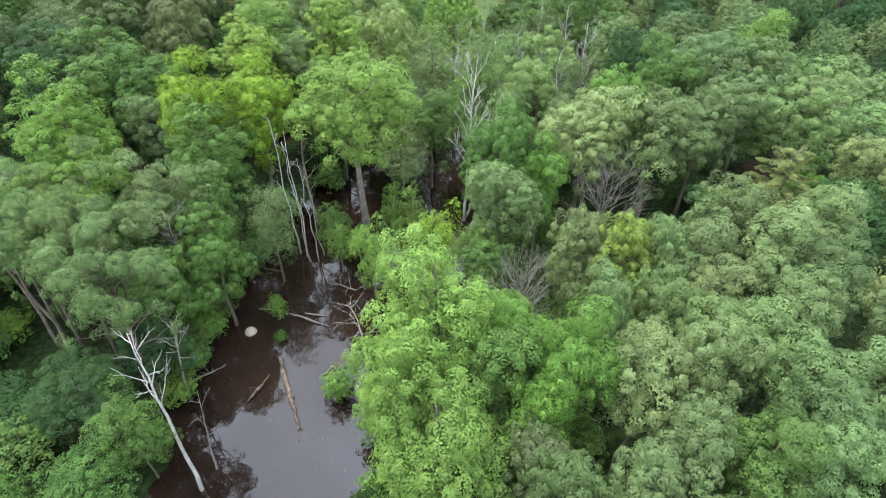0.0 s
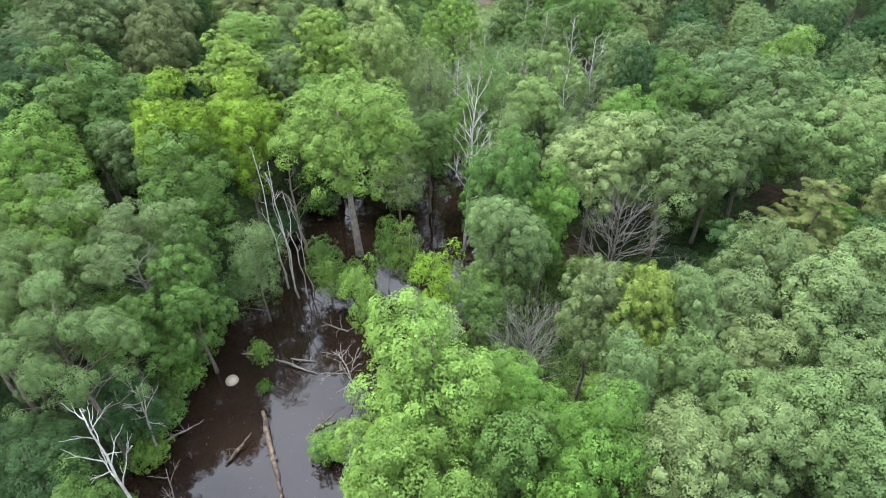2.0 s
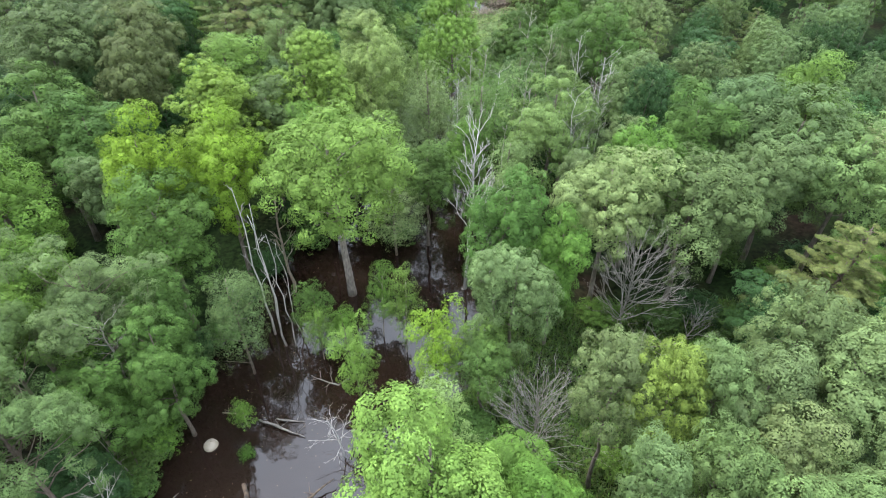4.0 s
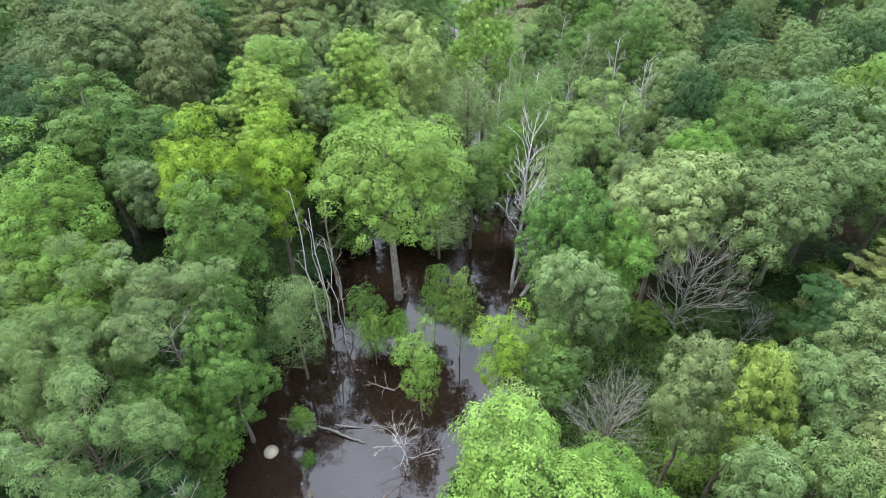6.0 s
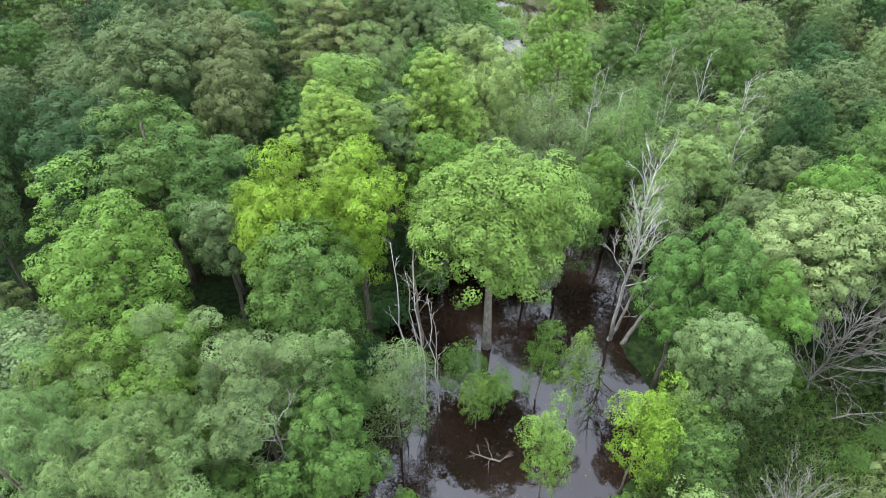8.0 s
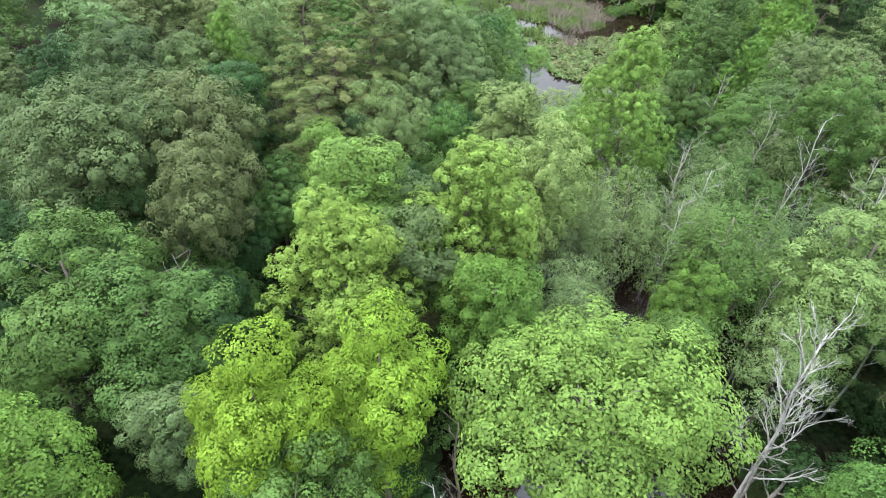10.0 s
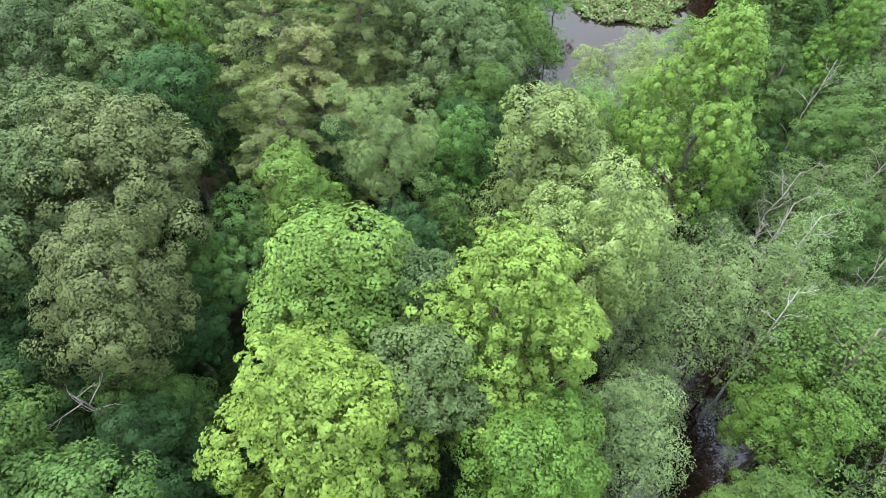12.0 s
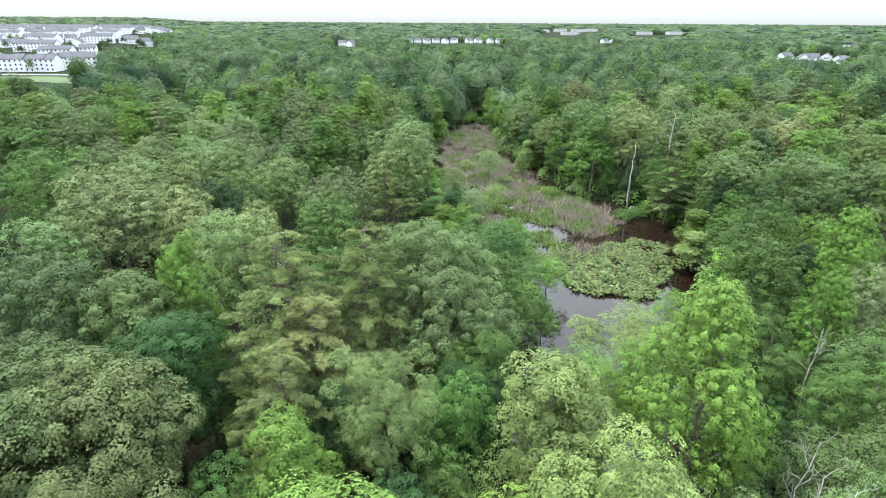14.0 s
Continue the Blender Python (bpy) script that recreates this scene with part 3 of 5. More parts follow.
for row in [
    # the pond's one bank
    (MAPLE, -0.2, 23.5, 18.6, 3.7, "lime", POND), (MAPLE, -3.0, 20.3, 15.2, 2.4, "lime", POND), (MAPLE, 0.2, 16.5, 17.0, 4.0, "lime", POND),
    (MAPLE, 6.8, 19.8, 17.0, 2.5, "bright", WOOD), (SAPLING, 4.9, 17.6, 14.4, 1.8, "bright", WOOD), (MAPLE, 3.8, 20.6, 14.5, 2.2, "green", WOOD),
    (OAK, 10.9, 19.8, 15.2, 3.1, "tan", WOOD), (OAK, 14.6, 20.4, 15.6, 2.7, "oak", WOOD), (OAK, 9.5, 23.8, 16.1, 2.0, "grey", WOOD),
    (OAK, 9.6, 30.0, 15.2, 2.6, "oak", WOOD), (OAK, 12.3, 29.4, 15.4, 2.4, "yellowed", WOOD), (OAK, 14.8, 29.8, 15.4, 2.3, "oak", WOOD), (OAK, 20.6, 32.6, 16.2, 3.2, "oak", WOOD),
    (OAK, 22.6, 29.6, 16.2, 3.0, "oak", WOOD), (OAK, 20.9, 23.8, 15.6, 2.8, "oak", WOOD), (OAK, 17.9, 22.6, 15.0, 2.5, "oak", WOOD),
    (OAK, 24.4, 27.4, 15.3, 3.0, "oak", WOOD), (OAK, 17.2, 25.8, 14.6, 2.6, "tan", WOOD), (OAK, 17.2, 29.4, 15.6, 2.6, "oak", WOOD),
    (OAK, 13.2, 47.6, 16.9, 4.3, "tan", WOOD), (OAK, 19.1, 45.6, 16.8, 4.2, "oak", WOOD), (OAK, 29.0, 52.8, 19.0, 4.4, "oak", WOOD),
    (MAPLE, 22.4, 54.5, 18.8, 3.4, "green", WOOD), (MAPLE, 4.5, 45.6, 16.6, 3.6, "green", SWAMP), (OAK, 5.2, 40.0, 14.0, 3.2, "grey", SWAMP),
    (MAPLE, 8.6, 42.8, 14.3, 2.5, "bright", SWAMP), (OAK, 33.0, 50.4, 18.6, 4.3, "oak", WOOD), (CEDAR, 28.2, 41.8, 13.8, 4.6, "olive", WOOD),
    (MAPLE, 10.4, 59.6, 17.6, 4.2, "pale", SWAMP), (WISPY, 4.6, 63.6, 16.2, 4.4, "green", SWAMP), (OAK, 24.6, 49.6, 16.6, 4.0, "oak", WOOD),
    (MAPLE, 17.0, 52.5, 17.0, 3.4, "bright", WOOD), (MAPLE, 33.0, 58.0, 20.5, 3.2, "lime", WOOD), (OAK, 27.0, 58.0, 18.6, 4.0, "oak", WOOD),
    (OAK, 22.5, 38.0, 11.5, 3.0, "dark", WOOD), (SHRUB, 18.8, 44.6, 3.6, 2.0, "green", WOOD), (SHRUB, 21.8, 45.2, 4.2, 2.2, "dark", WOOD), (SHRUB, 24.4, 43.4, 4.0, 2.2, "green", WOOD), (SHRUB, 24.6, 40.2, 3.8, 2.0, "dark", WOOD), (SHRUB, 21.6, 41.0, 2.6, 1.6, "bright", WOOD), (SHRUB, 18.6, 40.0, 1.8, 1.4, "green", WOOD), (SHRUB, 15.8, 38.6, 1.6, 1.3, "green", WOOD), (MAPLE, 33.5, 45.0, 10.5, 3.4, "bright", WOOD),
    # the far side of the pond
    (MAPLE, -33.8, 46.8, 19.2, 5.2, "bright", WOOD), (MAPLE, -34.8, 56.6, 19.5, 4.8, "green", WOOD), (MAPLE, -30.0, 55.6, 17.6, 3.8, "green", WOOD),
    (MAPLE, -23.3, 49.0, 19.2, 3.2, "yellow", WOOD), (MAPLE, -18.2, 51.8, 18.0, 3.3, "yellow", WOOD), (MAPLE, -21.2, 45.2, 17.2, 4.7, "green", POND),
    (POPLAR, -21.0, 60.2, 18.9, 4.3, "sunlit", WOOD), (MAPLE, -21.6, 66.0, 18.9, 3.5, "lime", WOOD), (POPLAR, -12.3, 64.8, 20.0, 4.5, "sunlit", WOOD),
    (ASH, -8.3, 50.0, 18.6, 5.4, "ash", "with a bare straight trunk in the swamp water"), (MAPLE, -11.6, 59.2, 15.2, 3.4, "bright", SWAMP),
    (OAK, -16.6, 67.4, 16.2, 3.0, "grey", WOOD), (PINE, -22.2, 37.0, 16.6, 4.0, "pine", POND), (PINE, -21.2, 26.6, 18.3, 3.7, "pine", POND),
    # the low dark maples: deep green, with the bank's shade also in their hue
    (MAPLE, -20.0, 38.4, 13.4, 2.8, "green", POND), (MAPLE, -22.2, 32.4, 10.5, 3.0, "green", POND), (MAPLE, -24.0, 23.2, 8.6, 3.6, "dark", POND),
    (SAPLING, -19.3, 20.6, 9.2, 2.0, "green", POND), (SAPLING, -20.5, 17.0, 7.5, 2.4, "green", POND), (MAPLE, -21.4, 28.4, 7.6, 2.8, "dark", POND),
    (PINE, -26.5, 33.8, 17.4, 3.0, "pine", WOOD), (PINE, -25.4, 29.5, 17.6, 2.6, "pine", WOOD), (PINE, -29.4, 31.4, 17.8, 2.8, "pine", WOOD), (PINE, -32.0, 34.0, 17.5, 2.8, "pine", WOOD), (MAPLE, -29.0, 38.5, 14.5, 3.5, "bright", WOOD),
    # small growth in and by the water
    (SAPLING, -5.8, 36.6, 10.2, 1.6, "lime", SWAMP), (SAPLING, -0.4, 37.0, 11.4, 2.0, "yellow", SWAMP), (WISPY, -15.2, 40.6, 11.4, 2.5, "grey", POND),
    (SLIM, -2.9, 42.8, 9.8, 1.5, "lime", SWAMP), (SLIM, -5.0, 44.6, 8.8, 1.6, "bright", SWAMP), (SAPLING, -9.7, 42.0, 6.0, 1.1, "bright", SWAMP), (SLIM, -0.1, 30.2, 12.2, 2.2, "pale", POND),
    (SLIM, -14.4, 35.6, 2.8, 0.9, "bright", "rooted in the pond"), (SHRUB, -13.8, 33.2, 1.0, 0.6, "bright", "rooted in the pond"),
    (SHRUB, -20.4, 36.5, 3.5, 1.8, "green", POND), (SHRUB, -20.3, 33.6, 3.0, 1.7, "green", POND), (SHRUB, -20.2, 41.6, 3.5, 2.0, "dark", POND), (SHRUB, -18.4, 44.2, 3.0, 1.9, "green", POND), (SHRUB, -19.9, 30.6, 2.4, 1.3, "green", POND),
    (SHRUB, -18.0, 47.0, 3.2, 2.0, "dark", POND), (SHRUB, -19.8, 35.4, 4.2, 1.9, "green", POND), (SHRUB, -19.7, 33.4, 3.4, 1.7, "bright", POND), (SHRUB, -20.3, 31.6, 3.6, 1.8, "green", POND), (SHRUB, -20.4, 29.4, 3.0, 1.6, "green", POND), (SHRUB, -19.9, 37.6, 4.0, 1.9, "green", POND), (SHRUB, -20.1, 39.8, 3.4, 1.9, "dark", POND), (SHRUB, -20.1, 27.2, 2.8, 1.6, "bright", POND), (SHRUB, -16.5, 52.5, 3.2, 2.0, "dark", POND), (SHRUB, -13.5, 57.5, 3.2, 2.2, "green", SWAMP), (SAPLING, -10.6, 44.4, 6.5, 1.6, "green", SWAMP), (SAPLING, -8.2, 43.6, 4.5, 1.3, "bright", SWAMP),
    (MAPLE, 5.0, 24.0, 12.5, 2.3, "bright", WOOD), (MAPLE, 3.6, 26.6, 11.0, 2.0, "bright", WOOD), (SHRUB, 4.8, 28.8, 4.0, 1.8, "green", WOOD), (SHRUB, 3.4, 31.4, 2.6, 1.5, "green", WOOD),
    (SHRUB, 6.8, 26.4, 5.0, 1.9, "green", WOOD), (SAPLING, 7.2, 23.8, 10.0, 1.7, "green", WOOD), (SHRUB, 7.4, 29.0, 3.2, 1.5, "bright", WOOD),
    (WISPY, -8.7, 150.0, 9.0, 2.8, "wispy", SWAMP), (WISPY, -4.0, 158.0, 8.0, 2.4, "pale", SWAMP), (WISPY, -12.0, 165.0, 9.0, 3.0, "wispy", SWAMP), (CONE, 6.0, 190.0, 6.5, 1.8, "pale", SWAMP),
    (SHRUB, 10.5, 173.0, 2.2, 2.6, "bright", SWAMP), (SHRUB, 22.0, 156.0, 2.4, 2.2, "green", SWAMP), (SHRUB, 25.5, 158.5, 2.0, 2.0, "green", SWAMP), (SHRUB, -3.0, 172.0, 2.4, 1.8, "wispy", SWAMP), (SHRUB, 1.5, 182.0, 2.6, 2.0, "wispy", SWAMP),
    (SHRUB, -7.0, 198.0, 2.6, 2.2, "pale", SWAMP), (SHRUB, -2.0, 208.0, 2.6, 2.0, "wispy", SWAMP), (SHRUB, -1.0, 146.0, 2.4, 2.2, "bright", SWAMP), (CONE, -14.5, 228.0, 12.0, 2.6, "bright", SWAMP), (CONE, 8.8, 199.0, 7.5, 2.2, "pale", SWAMP), (CONE, 17.0, 181.0, 8.5, 3.0, "bright", SWAMP), (WISPY, -2.5, 184.0, 8.5, 3.2, "wispy", SWAMP),
    (SAPLING, 0.0, 121.5, 6.0, 2.6, "bright", SWAMP), (MAPLE, -4.4, 117.0, 8.0, 3.0, "green", SWAMP), (SAPLING, -1.4, 127.0, 5.5, 2.4, "green", SWAMP), (SAPLING, -3.4, 134.0, 5.0, 2.4, "bright", SWAMP), (MAPLE, -6.8, 131.0, 8.0, 3.2, "green", SWAMP), (SAPLING, -5.6, 140.0, 5.0, 2.6, "green", SWAMP),
    (SAPLING, 1.2, 104.0, 6.8, 2.4, "pale", SWAMP), (WISPY, 6.0, 105.0, 8.5, 2.8, "pale", SWAMP), (SAPLING, 11.5, 107.5, 8.0, 2.6, "bright", SWAMP), (SAPLING, -4.0, 106.0, 8.0, 2.6, "green", SWAMP), (MAPLE, -5.8, 125.0, 11.0, 3.6, "green", SWAMP), (SAPLING, -2.6, 129.0, 6.5, 2.4, "green", SWAMP), (CONE, 24.5, 131.0, 6.5, 2.8, "pale", SWAMP), (CONE, 26.5, 136.0, 8.5, 3.0, "bright", SWAMP),
    (SHRUB, -2.4, 30.4, 3.4, 1.7, "green", POND), (SHRUB, -3.4, 26.8, 3.6, 1.6, "bright", POND), (SHRUB, -4.4, 23.6, 3.6, 1.5, "green", POND), (SHRUB, -0.6, 34.6, 3.0, 1.6, "green", POND), (SHRUB, 2.2, 34.2, 3.0, 1.7, "green", POND),
(SHRUB, -7.9, 27.6, 3.0, 1.4, "lime", "leaning over the brown pond"), (SAPLING, 3.0, 36.5, 8.2, 2.2, "green", SWAMP),
    # the woods over which the flight ends
    (OAK, -39.5, 69.0, 21.6, 4.6, "deep", WOOD), (OAK, -35.2, 76.2, 20.2, 4.2, "deep", WOOD), (OAK, -32.6, 73.2, 20.6, 4.0, "bronze", WOOD),
    (OAK, -36.6, 71.8, 19.6, 3.8, "deep", WOOD), (OAK, -31.0, 66.8, 19.6, 3.5, "bronze", WOOD), (POPLAR, -36.4, 91.8, 20.8, 2.5, "lime", WOOD),
    (OAK, -34.4, 84.4, 18.2, 4.2, "dark", WOOD), (CEDAR, -27.0, 89.0, 22.2, 5.8, "olive", WOOD), (CEDAR, -21.8, 91.6, 21.4, 5.4, "olive", WOOD),
    (CEDAR, -24.6, 85.4, 18.6, 4.6, "olive", WOOD), (CEDAR, -25.4, 80.0, 17.0, 4.2, "olive", WOOD), (PINE, -18.8, 78.8, 18.6, 3.7, "pine", WOOD),
    (OAK, -17.0, 96.6, 20.4, 4.6, "grey", WOOD), (OAK, -12.8, 92.0, 17.4, 3.8, "grey", WOOD), (MAPLE, -24.4, 75.4, 15.8, 2.5, "bright", WOOD),
    (OAK, -18.0, 74.0, 13.0, 2.4, "dark", WOOD), (SAPLING, -14.6, 75.8, 13.1, 2.3, "green", WOOD), (MAPLE, -31.0, 64.0, 11.8, 3.0, "green", WOOD),
    (MAPLE, -29.4, 60.0, 13.0, 3.0, "dark", WOOD), (WISPY, 3.8, 69.4, 14.4, 3.4, "wispy", SWAMP), (WISPY, -1.0, 68.2, 16.0, 3.2, "wispy", SWAMP),
    (MAPLE, 2.6, 63.0, 12.6, 3.0, "bright", SWAMP), (MAPLE, 14.2, 82.4, 17.4, 4.3, "green", SWAMP), (WISPY, 9.6, 77.8, 14.4, 3.6, "grey", SWAMP),
    (MAPLE, 19.4, 80.0, 19.2, 4.2, "green", WOOD), (MAPLE, 15.8, 101.0, 18.0, 5.0, "green", SWAMP), (POPLAR, 1.4, 81.4, 21.6, 4.0, "sunlit", SWAMP),
    (MAPLE, -7.6, 70.8, 19.0, 3.9, "pale", SWAMP), (MAPLE, -8.7, 78.4, 18.0, 3.2, "pale", SWAMP), (SAPLING, -11.4, 75.5, 14.5, 2.2, "pale", SWAMP), (MAPLE, -13.2, 84.5, 13.5, 3.0, "dark", WOOD),
    (MAPLE, -9.5, 99.0, 15.5, 4.0, "green", SWAMP), (CONE, 19.5, 113.0, 11.0, 3.0, "bright", SWAMP),
    (POPLAR, 27.0, 104.0, 19.0, 3.2, "bright", WOOD), (WISPY, 6.5, 57.5, 13.0, 3.0, "wispy", SWAMP), (WISPY, 13.5, 67.0, 14.5, 3.8, "grey", SWAMP),
    (WISPY, 9.0, 88.0, 13.0, 3.0, "green", SWAMP), (WISPY, -3.0, 88.0, 11.0, 2.6, "pale", SWAMP), (SAPLING, 4.6, 99.5, 8.5, 2.6, "pale", SWAMP), (WISPY, 9.0, 97.5, 11.5, 3.2, "pale", SWAMP), (SAPLING, -1.2, 97.0, 7.5, 2.4, "wispy", SWAMP), (WISPY, 14.5, 104.0, 10.0, 3.0, "bright", SWAMP), (SHRUB, -4.5, 58.5, 3.0, 2.0, "green", SWAMP),
    (OAK, 10.1, 13.9, 13.5, 2.2, "oak", WOOD), (OAK, 12.2, 16.1, 14.5, 2.3, "oak", WOOD), (MAPLE, 15.6, 15.7, 14.0, 2.8, "green", WOOD),
    (OAK, 19.3, 17.5, 14.5, 2.8, "grey", WOOD), (OAK, 4.5, 15.7, 12.5, 2.0, "grey", WOOD), (OAK, 5.7, 14.1, 13.0, 2.3, "oak", WOOD),
    (OAK, 18.8, 14.9, 14.0, 2.6, "oak", WOOD), (OAK, 18.8, 20.0, 15.0, 2.5, "oak", WOOD), (OAK, 13.4, 24.9, 15.2, 2.4, "oak", WOOD),
    (OAK, 14.8, 22.7, 14.6, 2.3, "oak", WOOD), (OAK, 36.5, 41.8, 15.0, 3.4, "tan", WOOD), (OAK, 27.6, 33.6, 15.5, 3.2, "oak", WOOD), (OAK, 26.8, 22.0, 15.0, 3.2, "grey", WOOD), (OAK, 24.0, 19.0, 14.6, 3.0, "oak", WOOD), (SAPLING, 3.1, 38.7, 8.5, 2.0, "green", WOOD),
    (MAPLE, -1.4, 57.4, 12.5, 2.8, "green", SWAMP), (MAPLE, -31.7, 37.4, 14.0, 3.4, "bright", WOOD), (OAK, -36.4, 63.4, 14.0, 3.4, "dark", WOOD),
    (OAK, -41.0, 59.1, 18.5, 4.3, "dark", WOOD), (OAK, -17.2, 62.3, 16.2, 3.0, "grey", WOOD), (MAPLE, -18.1, 34.9, 12.5, 2.6, "green", WOOD),
    (OAK, -45.8, 89.8, 19.5, 4.0, "deep", WOOD), (OAK, -38.8, 88.6, 19.0, 4.0, "deep", WOOD), (OAK, -35.1, 100.0, 20.5, 4.0, "grey", WOOD),
    (OAK, -41.9, 77.4, 19.5, 4.0, "deep", WOOD), (OAK, -16.2, 91.2, 18.5, 3.6, "oak", WOOD), (OAK, -12.9, 97.1, 18.5, 3.6, "grey", WOOD),
    (MAPLE, -9.6, 102.7, 15.0, 3.2, "green", WOOD), (MAPLE, -15.2, 82.3, 15.0, 3.0, "green", WOOD), (MAPLE, -12.7, 88.2, 14.5, 3.0, "green", WOOD),
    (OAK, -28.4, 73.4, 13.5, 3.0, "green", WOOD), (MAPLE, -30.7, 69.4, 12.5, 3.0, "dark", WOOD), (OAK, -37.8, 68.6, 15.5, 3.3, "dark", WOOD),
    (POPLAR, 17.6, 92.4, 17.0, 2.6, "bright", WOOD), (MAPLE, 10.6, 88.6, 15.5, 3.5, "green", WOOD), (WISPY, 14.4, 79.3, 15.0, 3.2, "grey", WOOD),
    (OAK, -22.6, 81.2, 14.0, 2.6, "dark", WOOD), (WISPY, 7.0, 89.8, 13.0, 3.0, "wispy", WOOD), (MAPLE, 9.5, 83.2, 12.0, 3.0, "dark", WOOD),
    (MAPLE, 11.5, 74.7, 13.0, 3.0, "green", WOOD), (WISPY, -4.5, 69.4, 12.0, 2.6, "wispy", WOOD), (WISPY, -4.6, 65.1, 10.0, 2.6, "wispy", WOOD),
    (MAPLE_F, -46.1, 191.8, 19.0, 5.0, "green", WOOD), (MAPLE_F, -104.7, 201.7, 19.0, 5.0, "green", WOOD), (MAPLE_F, -93.8, 215.2, 19.0, 5.0, "bright", WOOD),
    (MAPLE_F, -94.7, 164.7, 19.0, 5.0, "green", WOOD), (OAK_F, -54.6, 147.4, 18.0, 5.0, "oak", WOOD), (OAK_F, -64.9, 147.3, 18.0, 5.0, "oak", WOOD),
    (OAK_F, -63.5, 189.0, 18.0, 5.0, "grey", WOOD), (OAK_F, -34.5, 233.2, 19.0, 5.0, "olive", WOOD), (MAPLE_F, -24.0, 214.0, 18.0, 4.5, "green", WOOD),
    (MAPLE_F, 19.3, 173.2, 18.0, 5.0, "green", WOOD), (OAK_F, 22.4, 196.6, 18.0, 5.0, "grey", WOOD),
    (OAK_F, 49.6, 184.1, 19.0, 5.5, "grey", WOOD), (OAK_F, 60.7, 168.6, 20.0, 6.0, "tan", WOOD), (OAK_F, 36.4, 143.7, 18.0, 5.5, "oak", WOOD),
    (OAK_F, 41.6, 134.6, 19.0, 5.5, "oak", WOOD), (OAK_F, 68.2, 160.5, 19.0, 5.0, "oak", WOOD), (MAPLE, 24.4, 114.9, 17.0, 4.0, "green", WOOD),
    (PINE_F, 28.5, 153.2, 16.0, 4.5, "pine", WOOD), (MAPLE_F, 27.7, 332.4, 20.0, 5.0, "green", WOOD), (OAK_F, -50.4, 126.6, 19.0, 5.0, "olive", WOOD),
    (OAK_F, -59.4, 130.8, 18.0, 5.0, "oak", WOOD), (OAK_F, -29.6, 127.5, 18.0, 4.5, "oak", WOOD), (MAPLE_F, -22.5, 150.2, 17.0, 4.0, "green", WOOD),
    (OAK_F, -39.8, 134.4, 18.0, 4.5, "oak", WOOD), (OAK, -58.2, 118.9, 18.0, 5.0, "deep", WOOD), (OAK, -56.0, 104.3, 18.0, 4.5, "grey", WOOD),
    (OAK, -43.3, 112.1, 18.5, 4.0, "tan", WOOD), (OAK, -35.2, 107.9, 18.5, 3.5, "tan", WOOD), (MAPLE, -8.7, 116.8, 12.0, 3.5, "dark", WOOD),
    (MAPLE, -6.6, 110.5, 8.0, 3.0, "bright", WOOD), (OAK, -17.4, 103.5, 17.0, 3.6, "grey", WOOD), (MAPLE_F, 83.2, 269.3, 20.0, 5.0, "bright", WOOD),
    (OAK_F, -66.0, 135.0, 19.0, 4.6, "deep", WOOD), (MAPLE_F, -71.0, 138.5, 18.0, 4.4, "green", WOOD), (OAK_F, -62.5, 140.0, 19.0, 4.4, "oak", WOOD), (OAK_F, -64.5, 129.0, 13.0, 3.6, "dark", WOOD), (OAK_F, -70.0, 131.5, 15.0, 3.8, "deep", WOOD),
    (MAPLE, -34.2, 88.6, 10.0, 2.8, "dark", WOOD), (MAPLE_F, -4.5, 282.5, 13.0, 3.6, "green", WOOD), (MAPLE_F, 1.5, 284.0, 15.0, 3.8, "dark", WOOD), (MAPLE_F, -10.5, 279.0, 12.0, 3.6, "green", WOOD), (MAPLE_F, 8.0, 281.0, 13.0, 3.8, "green", WOOD), (MAPLE_F, -17.0, 274.0, 14.0, 4.0, "grey", WOOD), (MAPLE_F, -2.0, 289.0, 18.0, 4.6, "green", WOOD), (SHRUB, -8.0, 268.0, 3.4, 2.6, "green", SWAMP), (SHRUB, -3.0, 271.0, 3.8, 2.8, "bright", SWAMP), (SHRUB, 2.5, 270.0, 3.2, 2.6, "green", SWAMP), (SHRUB, 6.0, 274.0, 4.0, 2.8, "wispy", SWAMP), (SHRUB, -12.5, 264.0, 3.6, 2.6, "wispy", SWAMP), (SHRUB, -1.0, 277.0, 4.6, 3.0, "green", SWAMP),
    (PINE_F, 46.0, 244.5, 20.0, 5.0, "olive", WOOD), (MAPLE_F, -64.1, 249.0, 21.0, 5.0, "bright", WOOD),
]:
    kinds = row[0]
    if row[2] > 98:
        kinds = OAK_M if kinds is OAK else MAPLE_M if kinds is MAPLE else kinds
    plant(kinds, *row[1:])

# ---- the rest of the woods near by ----
fill_rng = np.random.default_rng(5)


def crowd(x, y, r, slack):
    return any((x - a) ** 2 + (y - b) ** 2 < (slack * (r + c)) ** 2 for a, b, c in STANDING)


